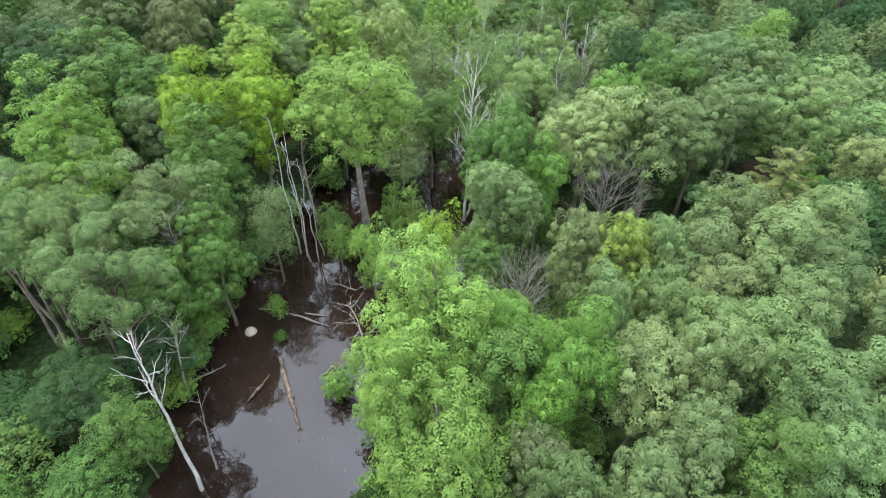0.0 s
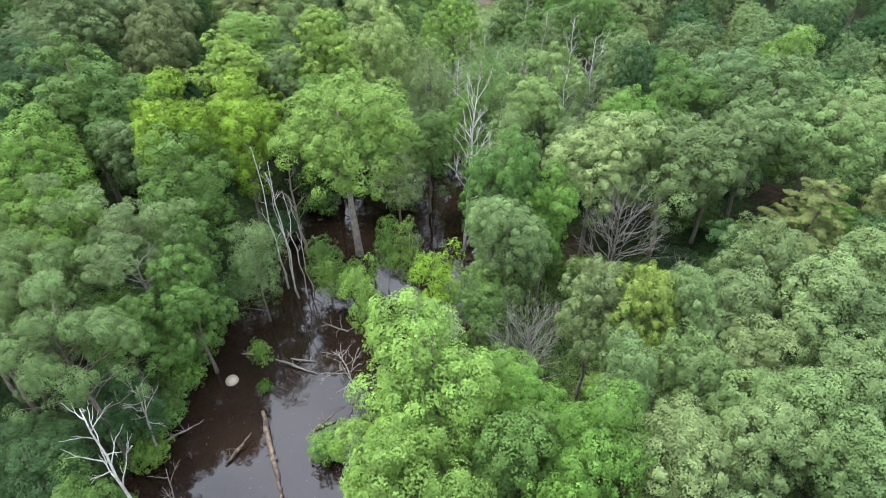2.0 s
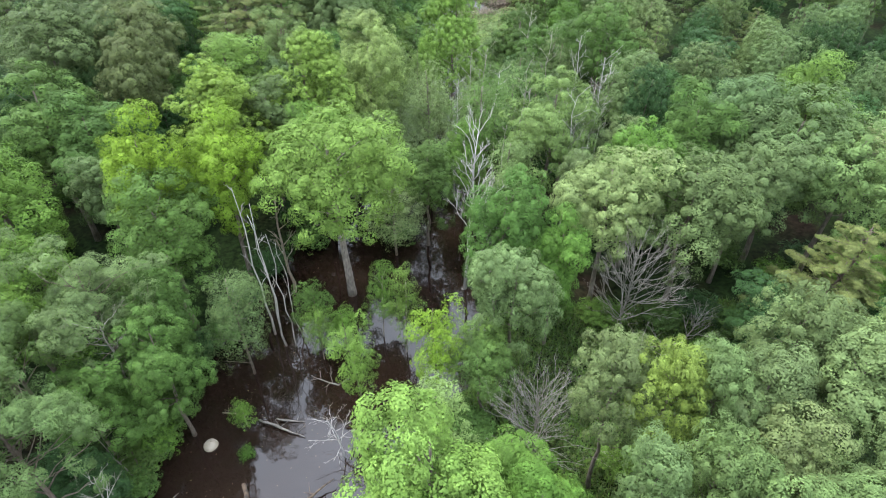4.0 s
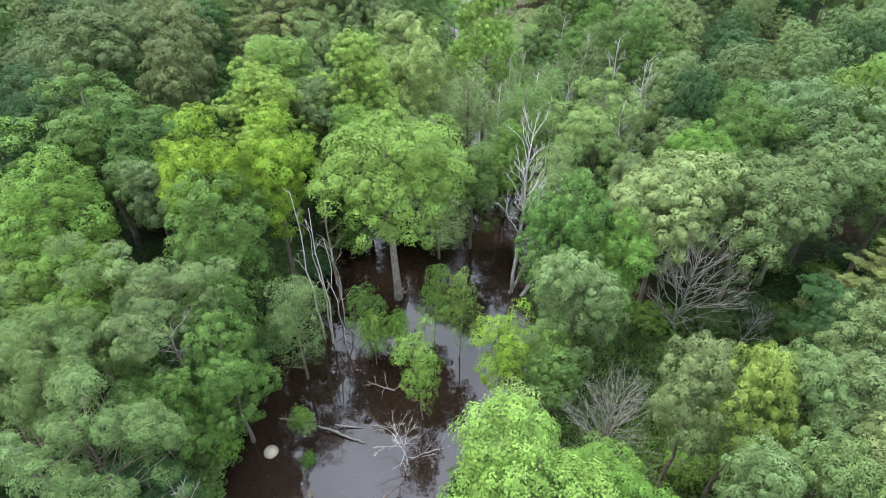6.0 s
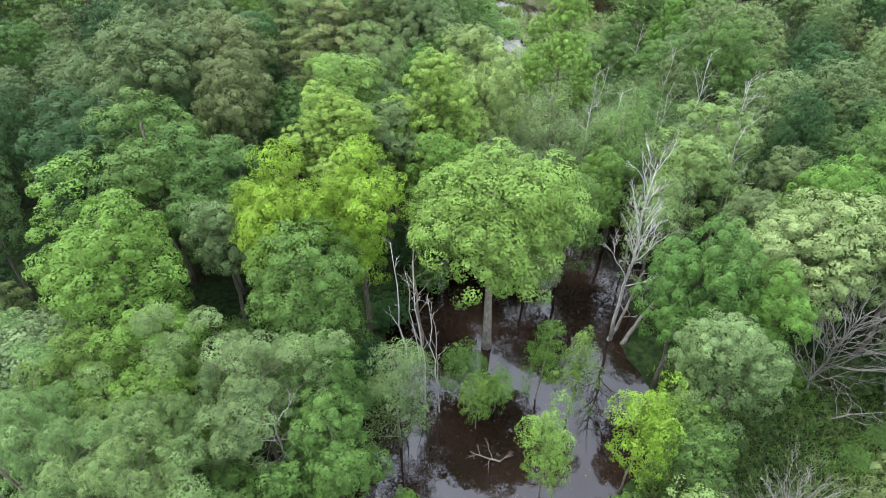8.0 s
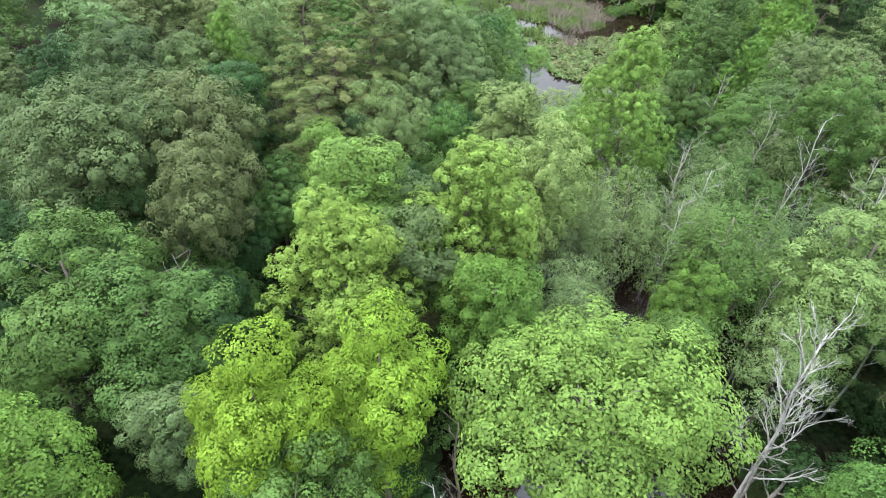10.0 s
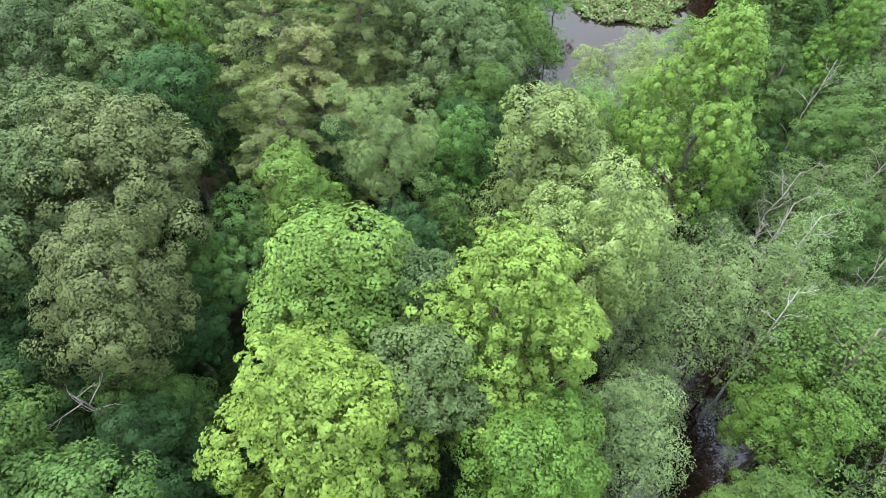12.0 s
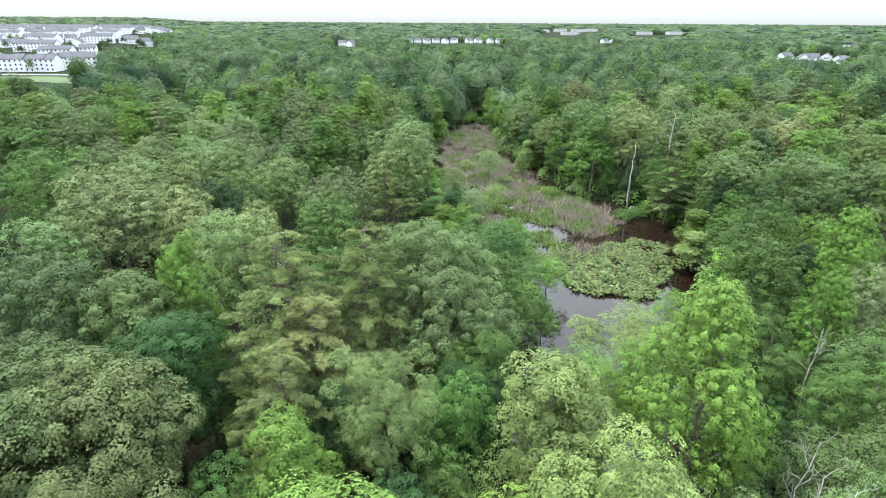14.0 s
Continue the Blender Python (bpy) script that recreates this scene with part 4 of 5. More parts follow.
def fill(x0, x1, y0, y1, step):
    for yy in np.arange(y0, y1, step):
        for xx in np.arange(x0, x1, step):
            x, y = xx + fill_rng.uniform(-1, 1) * step * 0.45, yy + fill_rng.uniform(-1, 1) * step * 0.45
            d = float(shore(np.float64(x), np.float64(y)))
            if (4 < x < 21.5 and 32.5 < y < 44.5) or (-4 < x < 8.3 and 24.5 < y < 44) or (-33 < x < -23.5 and 26 < y < 35.5) or (-39 < x < -27.5 and 56 < y < 66):
                continue
            if d < 0.5 or abs(x + 8) > 34 + max(0, y - 5) * 0.62:
                continue
            pick = fill_rng.random()
            r = fill_rng.uniform(2.3, 3.6)
            if crowd(x, y, r, 0.76):
                continue
            # low bank trees: deep green, taken darker for the shade they stand in
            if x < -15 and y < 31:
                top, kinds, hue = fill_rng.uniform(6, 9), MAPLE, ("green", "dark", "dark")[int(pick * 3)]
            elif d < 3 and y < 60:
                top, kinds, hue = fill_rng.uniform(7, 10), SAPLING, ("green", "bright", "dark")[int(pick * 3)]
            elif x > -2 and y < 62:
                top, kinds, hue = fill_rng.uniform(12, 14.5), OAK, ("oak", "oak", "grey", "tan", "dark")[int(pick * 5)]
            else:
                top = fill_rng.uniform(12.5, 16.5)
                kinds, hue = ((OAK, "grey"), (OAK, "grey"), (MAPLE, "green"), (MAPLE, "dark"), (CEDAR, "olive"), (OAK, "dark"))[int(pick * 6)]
            # grey-greens, deepened in place of shaded gaps that these close crowns lack
            if x < -26 and y > 55:
                hue = {"grey": "deep", "olive": "deep"}.get(hue, hue)
            if abs(x + 8) > 27 or y > 72:
                kinds = OAK_M if kinds is OAK else MAPLE_M if kinds is MAPLE else kinds
            plant(kinds, x, y, top, r, hue, WOOD)


fill(-75, 70, 4, 100, 4.6)
# undergrowth in the gaps
for _ in range(620):
    x, y = fill_rng.uniform(-48, 42), fill_rng.uniform(8, 100)
    d = float(shore(np.float64(x), np.float64(y)))
    if 0.3 < d and not (4 < x < 21.5 and 32.5 < y < 44.5) and not (-33 < x < -23.5 and 26 < y < 35.5) and not crowd(x, y, 1.6, 0.42):
        plant(SHRUB, x, y, fill_rng.uniform(3, 5.5), fill_rng.uniform(1.6, 2.4), ("green", "bright", "dark")[int(fill_rng.random() * 3)], "under taller trees", "undergrowth")

# thin growth that stands in the flooded swamp
for yy in np.arange(57, 107, 4.3):
    for xx in np.arange(-14, 22, 4.3):
        x, y = xx + fill_rng.uniform(-1.7, 1.7), yy + fill_rng.uniform(-1.7, 1.7)
        d = float(shore(np.float64(x), np.float64(y)))
        r = fill_rng.uniform(2.2, 3.2)
        if d > 0.5 or crowd(x, y, r, 0.5) or (y < 74 and 2.5 < x < 9.5 and 59 < y) or (-3 < x < 5 and y < 67) or (y > 93 and -7 < x < 17):
            continue
        pick = fill_rng.random()
        kinds, hue = ((WISPY, "wispy"), (WISPY, "wispy"), (WISPY, "pale"), (WISPY, "grey"), (SAPLING, "bright"), (WISPY, "pale"))[int(pick * 6)]
        plant(kinds, x, y, fill_rng.uniform(9, 13.5) if y < 96 else fill_rng.uniform(7, 10), r, hue, SWAMP, "swamp trees")

# ---- woods beyond the marsh, tree by tree ----


# open land round the houses: bearing from, to (sideways over ahead), distance ahead from, to
OPEN = [(-0.84, -0.60, 232, 1250), (-0.61, -0.545, 330, 560), (-0.60, -0.455, 520, 1250), (-0.455, -0.42, 850, 1250), (-0.34, -0.30, 250, 345), (-0.17, -0.12, 610, 1000),
        (-0.05, 0.045, 690, 1180), (0.045, 0.125, 720, 1180), (0.17, 0.26, 1000, 2300), (0.27, 0.31, 760, 1180), (0.33, 0.43, 1100, 2000), (0.57, 0.73, 440, 640), (0.68, 0.75, 700, 900)]


def open_land(x, y):
    ahead = y - 50.0
    u = (x + 16.0) / np.maximum(ahead, 1.0)
    out = np.zeros(np.shape(x), dtype=bool)
    for u0, u1, a0, a1 in OPEN:
        out |= (u > u0) & (u < u1) & (ahead > a0) & (ahead < a1)
    return out


def fill_far(y0, y1, step):
    for yy in np.arange(y0, y1, step):
        half = (yy - 50) * 0.84 + 10
        wide = 0.82 * yy + 8 if yy < 170 else 0
        for xx in np.arange(min(-16 - half, -wide), max(-16 + half, wide), step):
            x, y = xx + fill_rng.uniform(-1, 1) * step * 0.42, yy + fill_rng.uniform(-1, 1) * step * 0.42
            d = float(shore(np.float64(x), np.float64(y)))
            r = fill_rng.uniform(3.6, 5.8)
            if d < 1.5 or crowd(x, y, r, 0.76) or open_land(x, y) or (-20 < x < 0 and 118 < y < 215) or (-45 < x < -36 and 97 < y < 107):
                continue
            pick = fill_rng.random()
            top = fill_rng.uniform(13.5, 19.5) + (r - 3.6) * 1.6
            if d < 6:
                top *= 0.86
            kinds, hue = ((OAK_F, "oak"), (OAK_F, "grey"), (MAPLE_F, "green"), (MAPLE_F, "bright"), (POPLAR_F, "bright"), (PINE_F, "olive"), (OAK_F, "bronze"), (MAPLE_F, "dark"))[int(pick * 8)]
            # hues taken darker on this side, standing in for shade between the crowns
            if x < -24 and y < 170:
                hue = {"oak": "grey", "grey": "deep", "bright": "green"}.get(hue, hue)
            if y < 142:
                kinds = OAK_M if kinds is OAK_F else MAPLE_M if kinds in (MAPLE_F, POPLAR_F) else kinds
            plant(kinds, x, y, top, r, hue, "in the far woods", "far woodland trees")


fill_far(100, 250, 8.4)
# trees between the houses
for _ in range(130):
    u, a = fill_rng.uniform(-0.80, -0.47), 430 + 700 * fill_rng.random()
    x, y = -16 + u * a, 50 + a
    if open_land(np.float64(x), np.float64(y)):
        plant(MAPLE_F, x, y, float(ground_z(np.float64(x), np.float64(y))) + fill_rng.uniform(6, 11), fill_rng.uniform(2.5, 5), ("green", "dark", "oak")[int(fill_rng.random() * 3)], "between the houses", "trees between houses")
# smaller trees that close the wood's edge along the marsh
for y in np.arange(103, 282, 3.2):
    lo, hi = banks_at(y)
    for x in (lo - fill_rng.uniform(0.5, 4), hi + fill_rng.uniform(0.5, 4), hi + fill_rng.uniform(4, 12), lo - fill_rng.uniform(4, 12)):
        r = fill_rng.uniform(2.2, 3.4)
        if not crowd(x, y, r, 0.45):
            plant(MAPLE_F, float(x), float(y), fill_rng.uniform(8, 14) if x > 0 or y < 118 else fill_rng.uniform(4.5, 8), r, ("green", "dark", "bright", "green")[int(fill_rng.random() * 4)], "along the edge of the marsh", "marsh edge trees")


def place_all(kinds):
    for k in kinds:
        if not k.places:
            for o in k.root.children_recursive:
                bpy.data.objects.remove(o)
            bpy.data.objects.remove(k.root)
            continue
        made = [(copy_thing(k.root, m), col, label, group) for m, col, label, group in k.places[1:]]
        m, col, label, group = k.places[0]
        k.root.matrix_basis = m
        for root, c, text, gr in [(k.root, col, label, group)] + made:
            tagged(root, " ".join(text.split()[:12]), "shrub" if k.name == "shrub" else "tree", gr)
            for o in root.children:
                o.color = (*c, 1)


place_all(OAK + MAPLE + OAK_M + MAPLE_M + POPLAR + ASH + WISPY + SAPLING + SLIM + SHRUB + PINE + CEDAR + CONE + OAK_F + MAPLE_F + POPLAR_F + PINE_F)

# ---- far woodland, out to the horizon ----


def dome(rings, segs):
    """Directions over a dome, and the triangles between them."""
    v, f = [(0.0, 0.0, 1.0)], []
    for i in range(1, rings + 1):
        t = i / rings * 1.75
        v += [(math.sin(t) * math.cos(2 * math.pi * (k + 0.5 * i) / segs), math.sin(t) * math.sin(2 * math.pi * (k + 0.5 * i) / segs), math.cos(t)) for k in range(segs)]
    f += [(0, 1 + k, 1 + (k + 1) % segs) for k in range(segs)]
    for i in range(rings - 1):
        a, b = 1 + i * segs, 1 + (i + 1) * segs
        for k in range(segs):
            f += [(a + k, b + k, a + (k + 1) % segs), (a + (k + 1) % segs, b + k, b + (k + 1) % segs)]
    return np.array(v), np.array(f)


def far_woods():
    rng = np.random.default_rng(99)
    chunks, tints = [], []
    hues = np.array([HUE[h] for h in ("oak", "green", "bright", "green", "grey", "green", "dark", "oak")])

    def band(d0, d1, step, rings, segs, rough, tufts, leaf):
        area = 0.5 * 1.66 * (d1 ** 2 - d0 ** 2)
        n = int(area / step ** 2 * 0.85)
        d = np.sqrt(rng.uniform(d0 ** 2, d1 ** 2, n))
        a = rng.uniform(-0.83, 0.83, n)
        X, Y = -16 + np.sin(a) * d, 50 + np.cos(a) * d
        keep = ~open_land(X, Y) & (Y > 252) & (shore(X, Y) > 2)
        X, Y = X[keep], Y[keep]
        n = len(X)
        R = step * rng.uniform(0.5, 0.82, n)
        H = (rng.uniform(11, 19, n) if d0 < 400 else rng.uniform(11, 16, n)) + 0.25 * np.minimum(R, 8)
        # tint carries distance haze (bluer) and the self-shade these plain domes lack (darker)
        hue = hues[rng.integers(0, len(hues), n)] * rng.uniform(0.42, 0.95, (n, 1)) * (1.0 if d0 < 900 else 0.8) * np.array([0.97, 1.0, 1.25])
        v, f = dome(rings, segs)
        size = np.stack([R, R, np.minimum(H * 0.7, R * 1.35)], axis=1)
        base = np.stack([X, Y, H - size[:, 2] + np.maximum(ground_z(X, Y) - 1.5, 0)], axis=1)
        turn = rng.uniform(0, 6.28, n)
        c, s = np.cos(turn), np.sin(turn)
        dirs = np.stack([v[None, :, 0] * c[:, None] - v[None, :, 1] * s[:, None], v[None, :, 0] * s[:, None] + v[None, :, 1] * c[:, None], np.repeat(v[None, :, 2], n, 0)], axis=-1)
        pts = base[:, None, :] + dirs * size[:, None, :] * rng.uniform(1 - rough, 1 + rough, (n, len(v), 1))
        pts = base[:, None, :] + (pts - base[:, None, :]) * (0.78 if tufts > 20 else 1.0)
        chunks.append(pts[:, f, :].reshape(-1, 3, 3))
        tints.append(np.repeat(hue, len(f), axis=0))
        if tufts:
            e = unit(rng.normal(0, 1, (n, tufts, 3)) + np.array([0, 0, 0.7]))
            pos = base[:, None, :] + e * size[:, None, :] * rng.uniform(0.86, 1.1, (n, tufts, 1))
            chunks.append(leaves(rng, pos.reshape(-1, 3), (e + np.array([0, 0, 0.3])).reshape(-1, 3), leaf, leaf * 0.75))
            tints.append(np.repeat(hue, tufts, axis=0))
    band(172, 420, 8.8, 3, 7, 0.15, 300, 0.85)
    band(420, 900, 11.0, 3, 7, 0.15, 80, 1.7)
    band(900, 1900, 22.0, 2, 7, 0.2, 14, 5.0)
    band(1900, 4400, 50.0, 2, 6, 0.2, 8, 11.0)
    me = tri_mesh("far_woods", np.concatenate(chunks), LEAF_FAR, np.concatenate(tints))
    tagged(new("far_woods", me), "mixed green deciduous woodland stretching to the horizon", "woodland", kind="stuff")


far_woods()

# ---- dead wood ----


def twigs(rng, tubes, start, end, r, depth, spread, sides=5):
    """A bare limb that forks into finer ones."""
    pts = wander(rng, start, end, 4, 0.06)
    tubes.add(pts, [r, r * 0.85, r * 0.68, r * 0.5, r * 0.3], sides)
    if depth <= 0:
        return
    way = Vector(end) - Vector(start)
    size = way.length
    for k in range(int(rng.integers(2, 5))):
        f = rng.uniform(0.3, 0.98)
        s = pts[min(3, int(f * 4))].lerp(pts[min(4, int(f * 4) + 1)], f * 4 % 1)
        side = Vector(rng.normal(0, 1, 3).tolist()).normalized()
        d = (way.normalized() + side * spread + Vector((0, 0, 0.12))).normalized()
        twigs(rng, tubes, s, s + d * size * rng.uniform(0.35, 0.6), r * 0.5, depth - 1, spread, 4)


def dead_tree(name, seed, base, top, r, limbs, reach, depth, material, label, low=0.35, spread=0.6, category="dead tree", group="", rise=0.55):
    rng = np.random.default_rng(seed)
    root = new(name)
    root.location = base
    b, t = Vector((0, 0, -0.4)), Vector(top) - Vector(base)
    trunk = Tubes()
    pts = wander(rng, b, t, 8, 0.018)
    trunk.add(pts, [r * (1.15 if i == 0 else 1) * (1 - 0.8 * i / 8) for i in range(9)], 8)
    part("trunk", trunk.mesh("trunk", material), root)
    for i in range(limbs):
        f = low + (1 - low) * (i + rng.random()) / limbs
        s = pts[min(7, int(f * 8))].lerp(pts[min(8, int(f * 8) + 1)], f * 8 % 1)
        th = i * 2.4 + rng.normal(0, 0.4)
        d = (Vector((math.cos(th), math.sin(th), 0)) + t.normalized() * rng.uniform(0.5, 1.5) * rise).normalized()
        g = Tubes()
        twigs(rng, g, s, s + d * reach * (1.15 - 0.65 * f) * rng.uniform(0.6, 1.1), r * 0.42 * (1.1 - 0.6 * f), depth, spread)
        part("limb", g.mesh("limb", material), root)
    return tagged(root, label, category, group)


dead_tree("dead_tree", 1, (-16.0, 19.6, 0), (-18.4, 22.9, 11.7), 0.15, 11, 3.0, 1, PALE_WOOD, "bleached bare dead tree leaning over the brown pond", 0.55, 0.45, rise=1.1)
dead_tree("dead_tree", 2, (-15.5, 21.1, 0), (-15.9, 23.1, 5.8), 0.09, 5, 2.2, 1, GREY_WOOD, "thin bare grey dead tree leaning out of the pond", 0.4)
for i, (bx, by, tx, ty, tz, r) in enumerate([(-13.1, 43.5, -13.9, 45.2, 13.5, 0.1), (-14.4, 44.8, -15.4, 46.2, 14.2, 0.11), (-12.3, 43.4, -13.1, 44.6, 11.0, 0.075),
                                             (-13.7, 44.4, -14.6, 45.8, 12.0, 0.07), (-12.0, 44.6, -12.7, 45.4, 9.6, 0.065)]):
    dead_tree("dead_snag", 10 + i, (bx, by, 0), (tx, ty, tz), r * 0.85, 5, 1.5, 1, PALE_WOOD, "tall thin pale bare snag standing in the pond", 0.35, 0.6, group="bare snags in the pond", rise=1.3)
dead_tree("dead_snag", 17, (-13.8, 50.2, 0), (-14.1, 51.6, 11.5), 0.16, 14, 2.2, 1, BRUSH, "brown bare dead tree with short side limbs in the swamp", 0.3, 0.6, rise=1.2)
dead_tree("dead_tree", 20, (2.3, 50.6, 0), (3.2, 52.4, 16.2), 0.17, 24, 4.2, 3, PALE_WOOD, "white bare dead tree with crooked limbs in swamp water", 0.35, 0.6, rise=1.5)
dead_tree("dead_tree", 21, (1.9, 50.3, 0), (5.0, 53.5, 5.2), 0.2, 9, 2.0, 1, GREY_WOOD, "broken grey dead tree leaning low over the swamp", 0.35, 0.7)
dead_tree("dead_tree", 22, (3.0, 50.0, 0), (6.6, 52.7, 4.0), 0.24, 6, 1.8, 1, GREY_WOOD, "broken grey dead tree leaning low over the swamp", 0.45, 0.7)
dead_tree("dead_bush", 23, (15.2, 44.2, 0.9), (14.5, 42.9, 10.4), 0.11, 46, 5.6, 3, TWIG, "broad leafless grey tree with spreading bare limbs over grass", 0.2, 0.5, rise=1.3)
dead_tree("dead_bush", 24, (6.2, 32.2, 0.8), (5.9, 31.8, 8.4), 0.075, 60, 4.4, 3, TWIG, "leafless grey bush with dense fine twigs", 0.12, 0.5, rise=1.5)
dead_tree("dead_bush", 25, (20.2, 42.8, 1.0), (20.6, 42.6, 4.6), 0.08, 18, 2.8, 2, TWIG, "small leafless grey bush at the edge of the clearing", 0.2, 0.5, rise=1.8)
dead_tree("fallen_limb", 31, (15.2, 42.0, 0.9), (18.8, 41.4, 2.4), 0.1, 9, 2.4, 2, TWIG, "bare grey limb fallen on the clearing's grass", 0.2, 0.6, "fallen limb")
dead_tree("dead_bush", 26, (-6.6, 33.0, 0), (-7.6, 33.4, 4.2), 0.06, 14, 2.6, 2, PALE_WOOD, "bleached dead bush at the edge of the pond", 0.2, 0.7)
dead_tree("driftwood", 27, (-7.4, 39.2, 0), (-10.2, 39.6, 0.9), 0.1, 6, 1.4, 1, GREY_WOOD, "tangled grey driftwood lying in shallow pond water", 0.2, 0.8, "driftwood")
dead_tree("dead_tree", 28, (25.2, 164.7, 0), (25.2, 164.9, 13.0), 0.2, 4, 1.2, 0, PALE_WOOD, "tall white dead trunk beside the marsh", 0.6)
dead_tree("dead_tree", 29, (33.5, 168.0, 1), (34.0, 168, 19.0), 0.22, 10, 4.0, 1, PALE_WOOD, "tall bare white dead tree at the wood's edge", 0.5)
dead_tree("dead_tree", 30, (9.0, 262.0, 0), (9.0, 262, 15.0), 0.24, 4, 1.5, 0, PALE_WOOD, "white dead trunk at the far end of the marsh", 0.6)
for i, (x, y, h, reach) in enumerate([(6.4, 73.0, 12.5, 2.4), (9.5, 70.6, 11.5, 2.2), (12.6, 77.4, 15.5, 2.6), (1.5, 66.5, 14.0, 2.0), (14.5, 62.5, 15.0, 3.0), (10.8, 62.0, 15.0, 2.2), (18.5, 72.0, 14.0, 3.0), (6.0, 60.2, 12.0, 2.2), (8.2, 66.4, 15.0, 2.8), (15.6, 75.4, 15.5, 3.0), (11.2, 84.6, 16.0, 3.0), (5.0, 74.6, 14.5, 2.8), (16.6, 68.4, 15.5, 3.0), (3.0, 71.6, 15.0, 2.4), (19.6, 78.0, 16.0, 3.2), (12.0, 58.6, 15.5, 3.0)]):
    dead_tree("dead_tree", 40 + i, (x, y, -0.2), (x + 0.4, y + 0.3, h), 0.1, 14, reach, 2, TWIG if i % 3 else PALE_WOOD, "half-bare pale tree with twisted twigs in the swamp", 0.4, 0.7, group="bare trees of the swamp", rise=1.2)
dead_tree("dead_tree", 32, (-22.4, 36.4, 1.0), (-20.6, 34.8, 11.5), 0.12, 18, 3.2, 2, TWIG, "half-dead grey tree with bare twigs among bank trees", 0.4, 0.6, rise=0.8)
dead_tree("dead_tree", 33, (-19.6, 27.4, 0.6), (-17.9, 26.4, 9.2), 0.1, 12, 2.0, 2, TWIG, "small bare grey tree leaning over the pond's bank", 0.55, 0.6, rise=0.8)
for i, (x, y, tx, ty, tz) in enumerate([(-30.8, 31.2, -33.6, 33.0, 14.0), (-29.2, 30.2, -32.0, 31.6, 15.0), (-31.8, 33.0, -33.8, 35.0, 13.0)]):
    dead_tree("leaning_pine", 34 + i, (x, y, 1.0), (tx, ty, tz), 0.17, 7, 1.2, 1, PINE_BARK, "bare brown pine trunk leaning in the shaded wood", 0.5, 0.5, "tree", "leaning pines")
dead_tree("dead_tree", 60, (-31.5, 60.5, 1.2), (-28.4, 59.4, 7.5), 0.16, 7, 2.0, 1, TWIG, "fallen bare tree leaning against the woodland edge", 0.4)
dead_tree("dead_tree", 61, (-33.2, 64.4, 1.4), (-31.8, 62.0, 13.5), 0.14, 9, 2.6, 1, TWIG, "bare grey limbs of a half-dead tree", 0.5)
for i, (x, y, lean) in enumerate([(-19.2, 30.2, 0.3), (-19.6, 28.2, 0.4)]):
    dead_tree("dead_snag", 70 + i, (x, y, 0), (x - 9 * lean, y + 1.2, 5.5), 0.08, 3, 1.0, 1, GREY_WOOD, "grey bare trunk leaning from the pond's bank", 0.5, group="leaning trunks on the bank")


def lying_log(name, seed, a, b, r, material, label, stubs=4):
    rng = np.random.default_rng(seed)
    root = new(name)
    mid = (Vector(a) + Vector(b)) / 2
    root.location = mid
    a, b = Vector(a) - mid, Vector(b) - mid
    t = Tubes()
    pts = wander(rng, a, b, 10, 0.02)
    t.add(pts, [r * (0.45 + 0.75 * math.sin(math.pi * min(1, 0.18 + i / 10))) * rng.uniform(0.85, 1.15) for i in range(11)], 9)
    part("stem", t.mesh("stem", material), root)
    for k in range(stubs):
        p = pts[int(rng.integers(2, 9))]
        g = Tubes()
        d = Vector(rng.normal(0, 1, 3).tolist())
        d.z = abs(d.z) * 0.5 + 0.1
        g.add(wander(rng, p, p + d.normalized() * rng.uniform(0.4, 1.0), 3, 0.08), [r * 0.35, r * 0.3, r * 0.2, r * 0.1], 5)
        part("branch_stub", g.mesh("branch_stub", material), root)
    return tagged(root, label, "log")


lying_log("floating_log", 1, (-13.3, 30.8, 0.45), (-9.8, 22.9, -0.12), 0.17, LOG_WOOD, "half-sunk brown log with stripped pale end in the pond")
lying_log("floating_branch", 2, (-13.5, 35.9, 0.35), (-9.9, 34.6, 0.02), 0.08, GREY_WOOD, "pale grey branch lying in the pond water", 3)
lying_log("floating_branch", 3, (-12.3, 36.1, 0.25), (-10.2, 35.9, 0.05), 0.06, GREY_WOOD, "thin pale branch lying in the pond water", 2)
lying_log("floating_branch", 4, (-14.9, 26.7, 0.05), (-13.7, 29.0, 0.5), 0.1, LOG_WOOD, "short brown stick poking out of the pond", 3)
lying_log("floating_branch", 5, (-16.6, 36.8, 0.05), (-14.6, 36.3, 0.4), 0.05, BRUSH, "thin brown twigs floating in the pond", 5)
lying_log("floating_branch", 6, (-9.6, 29.2, 0.1), (-7.2, 31.0, 0.7), 0.07, LOG_WOOD, "dark twig leaning out of the pond", 5)
lying_log("fallen_log", 7, (-20.2, 27.8, 0.4), (-17.6, 30.4, 0.15), 0.08, GREY_WOOD, "grey fallen trunk reaching from the bank into water", 6)


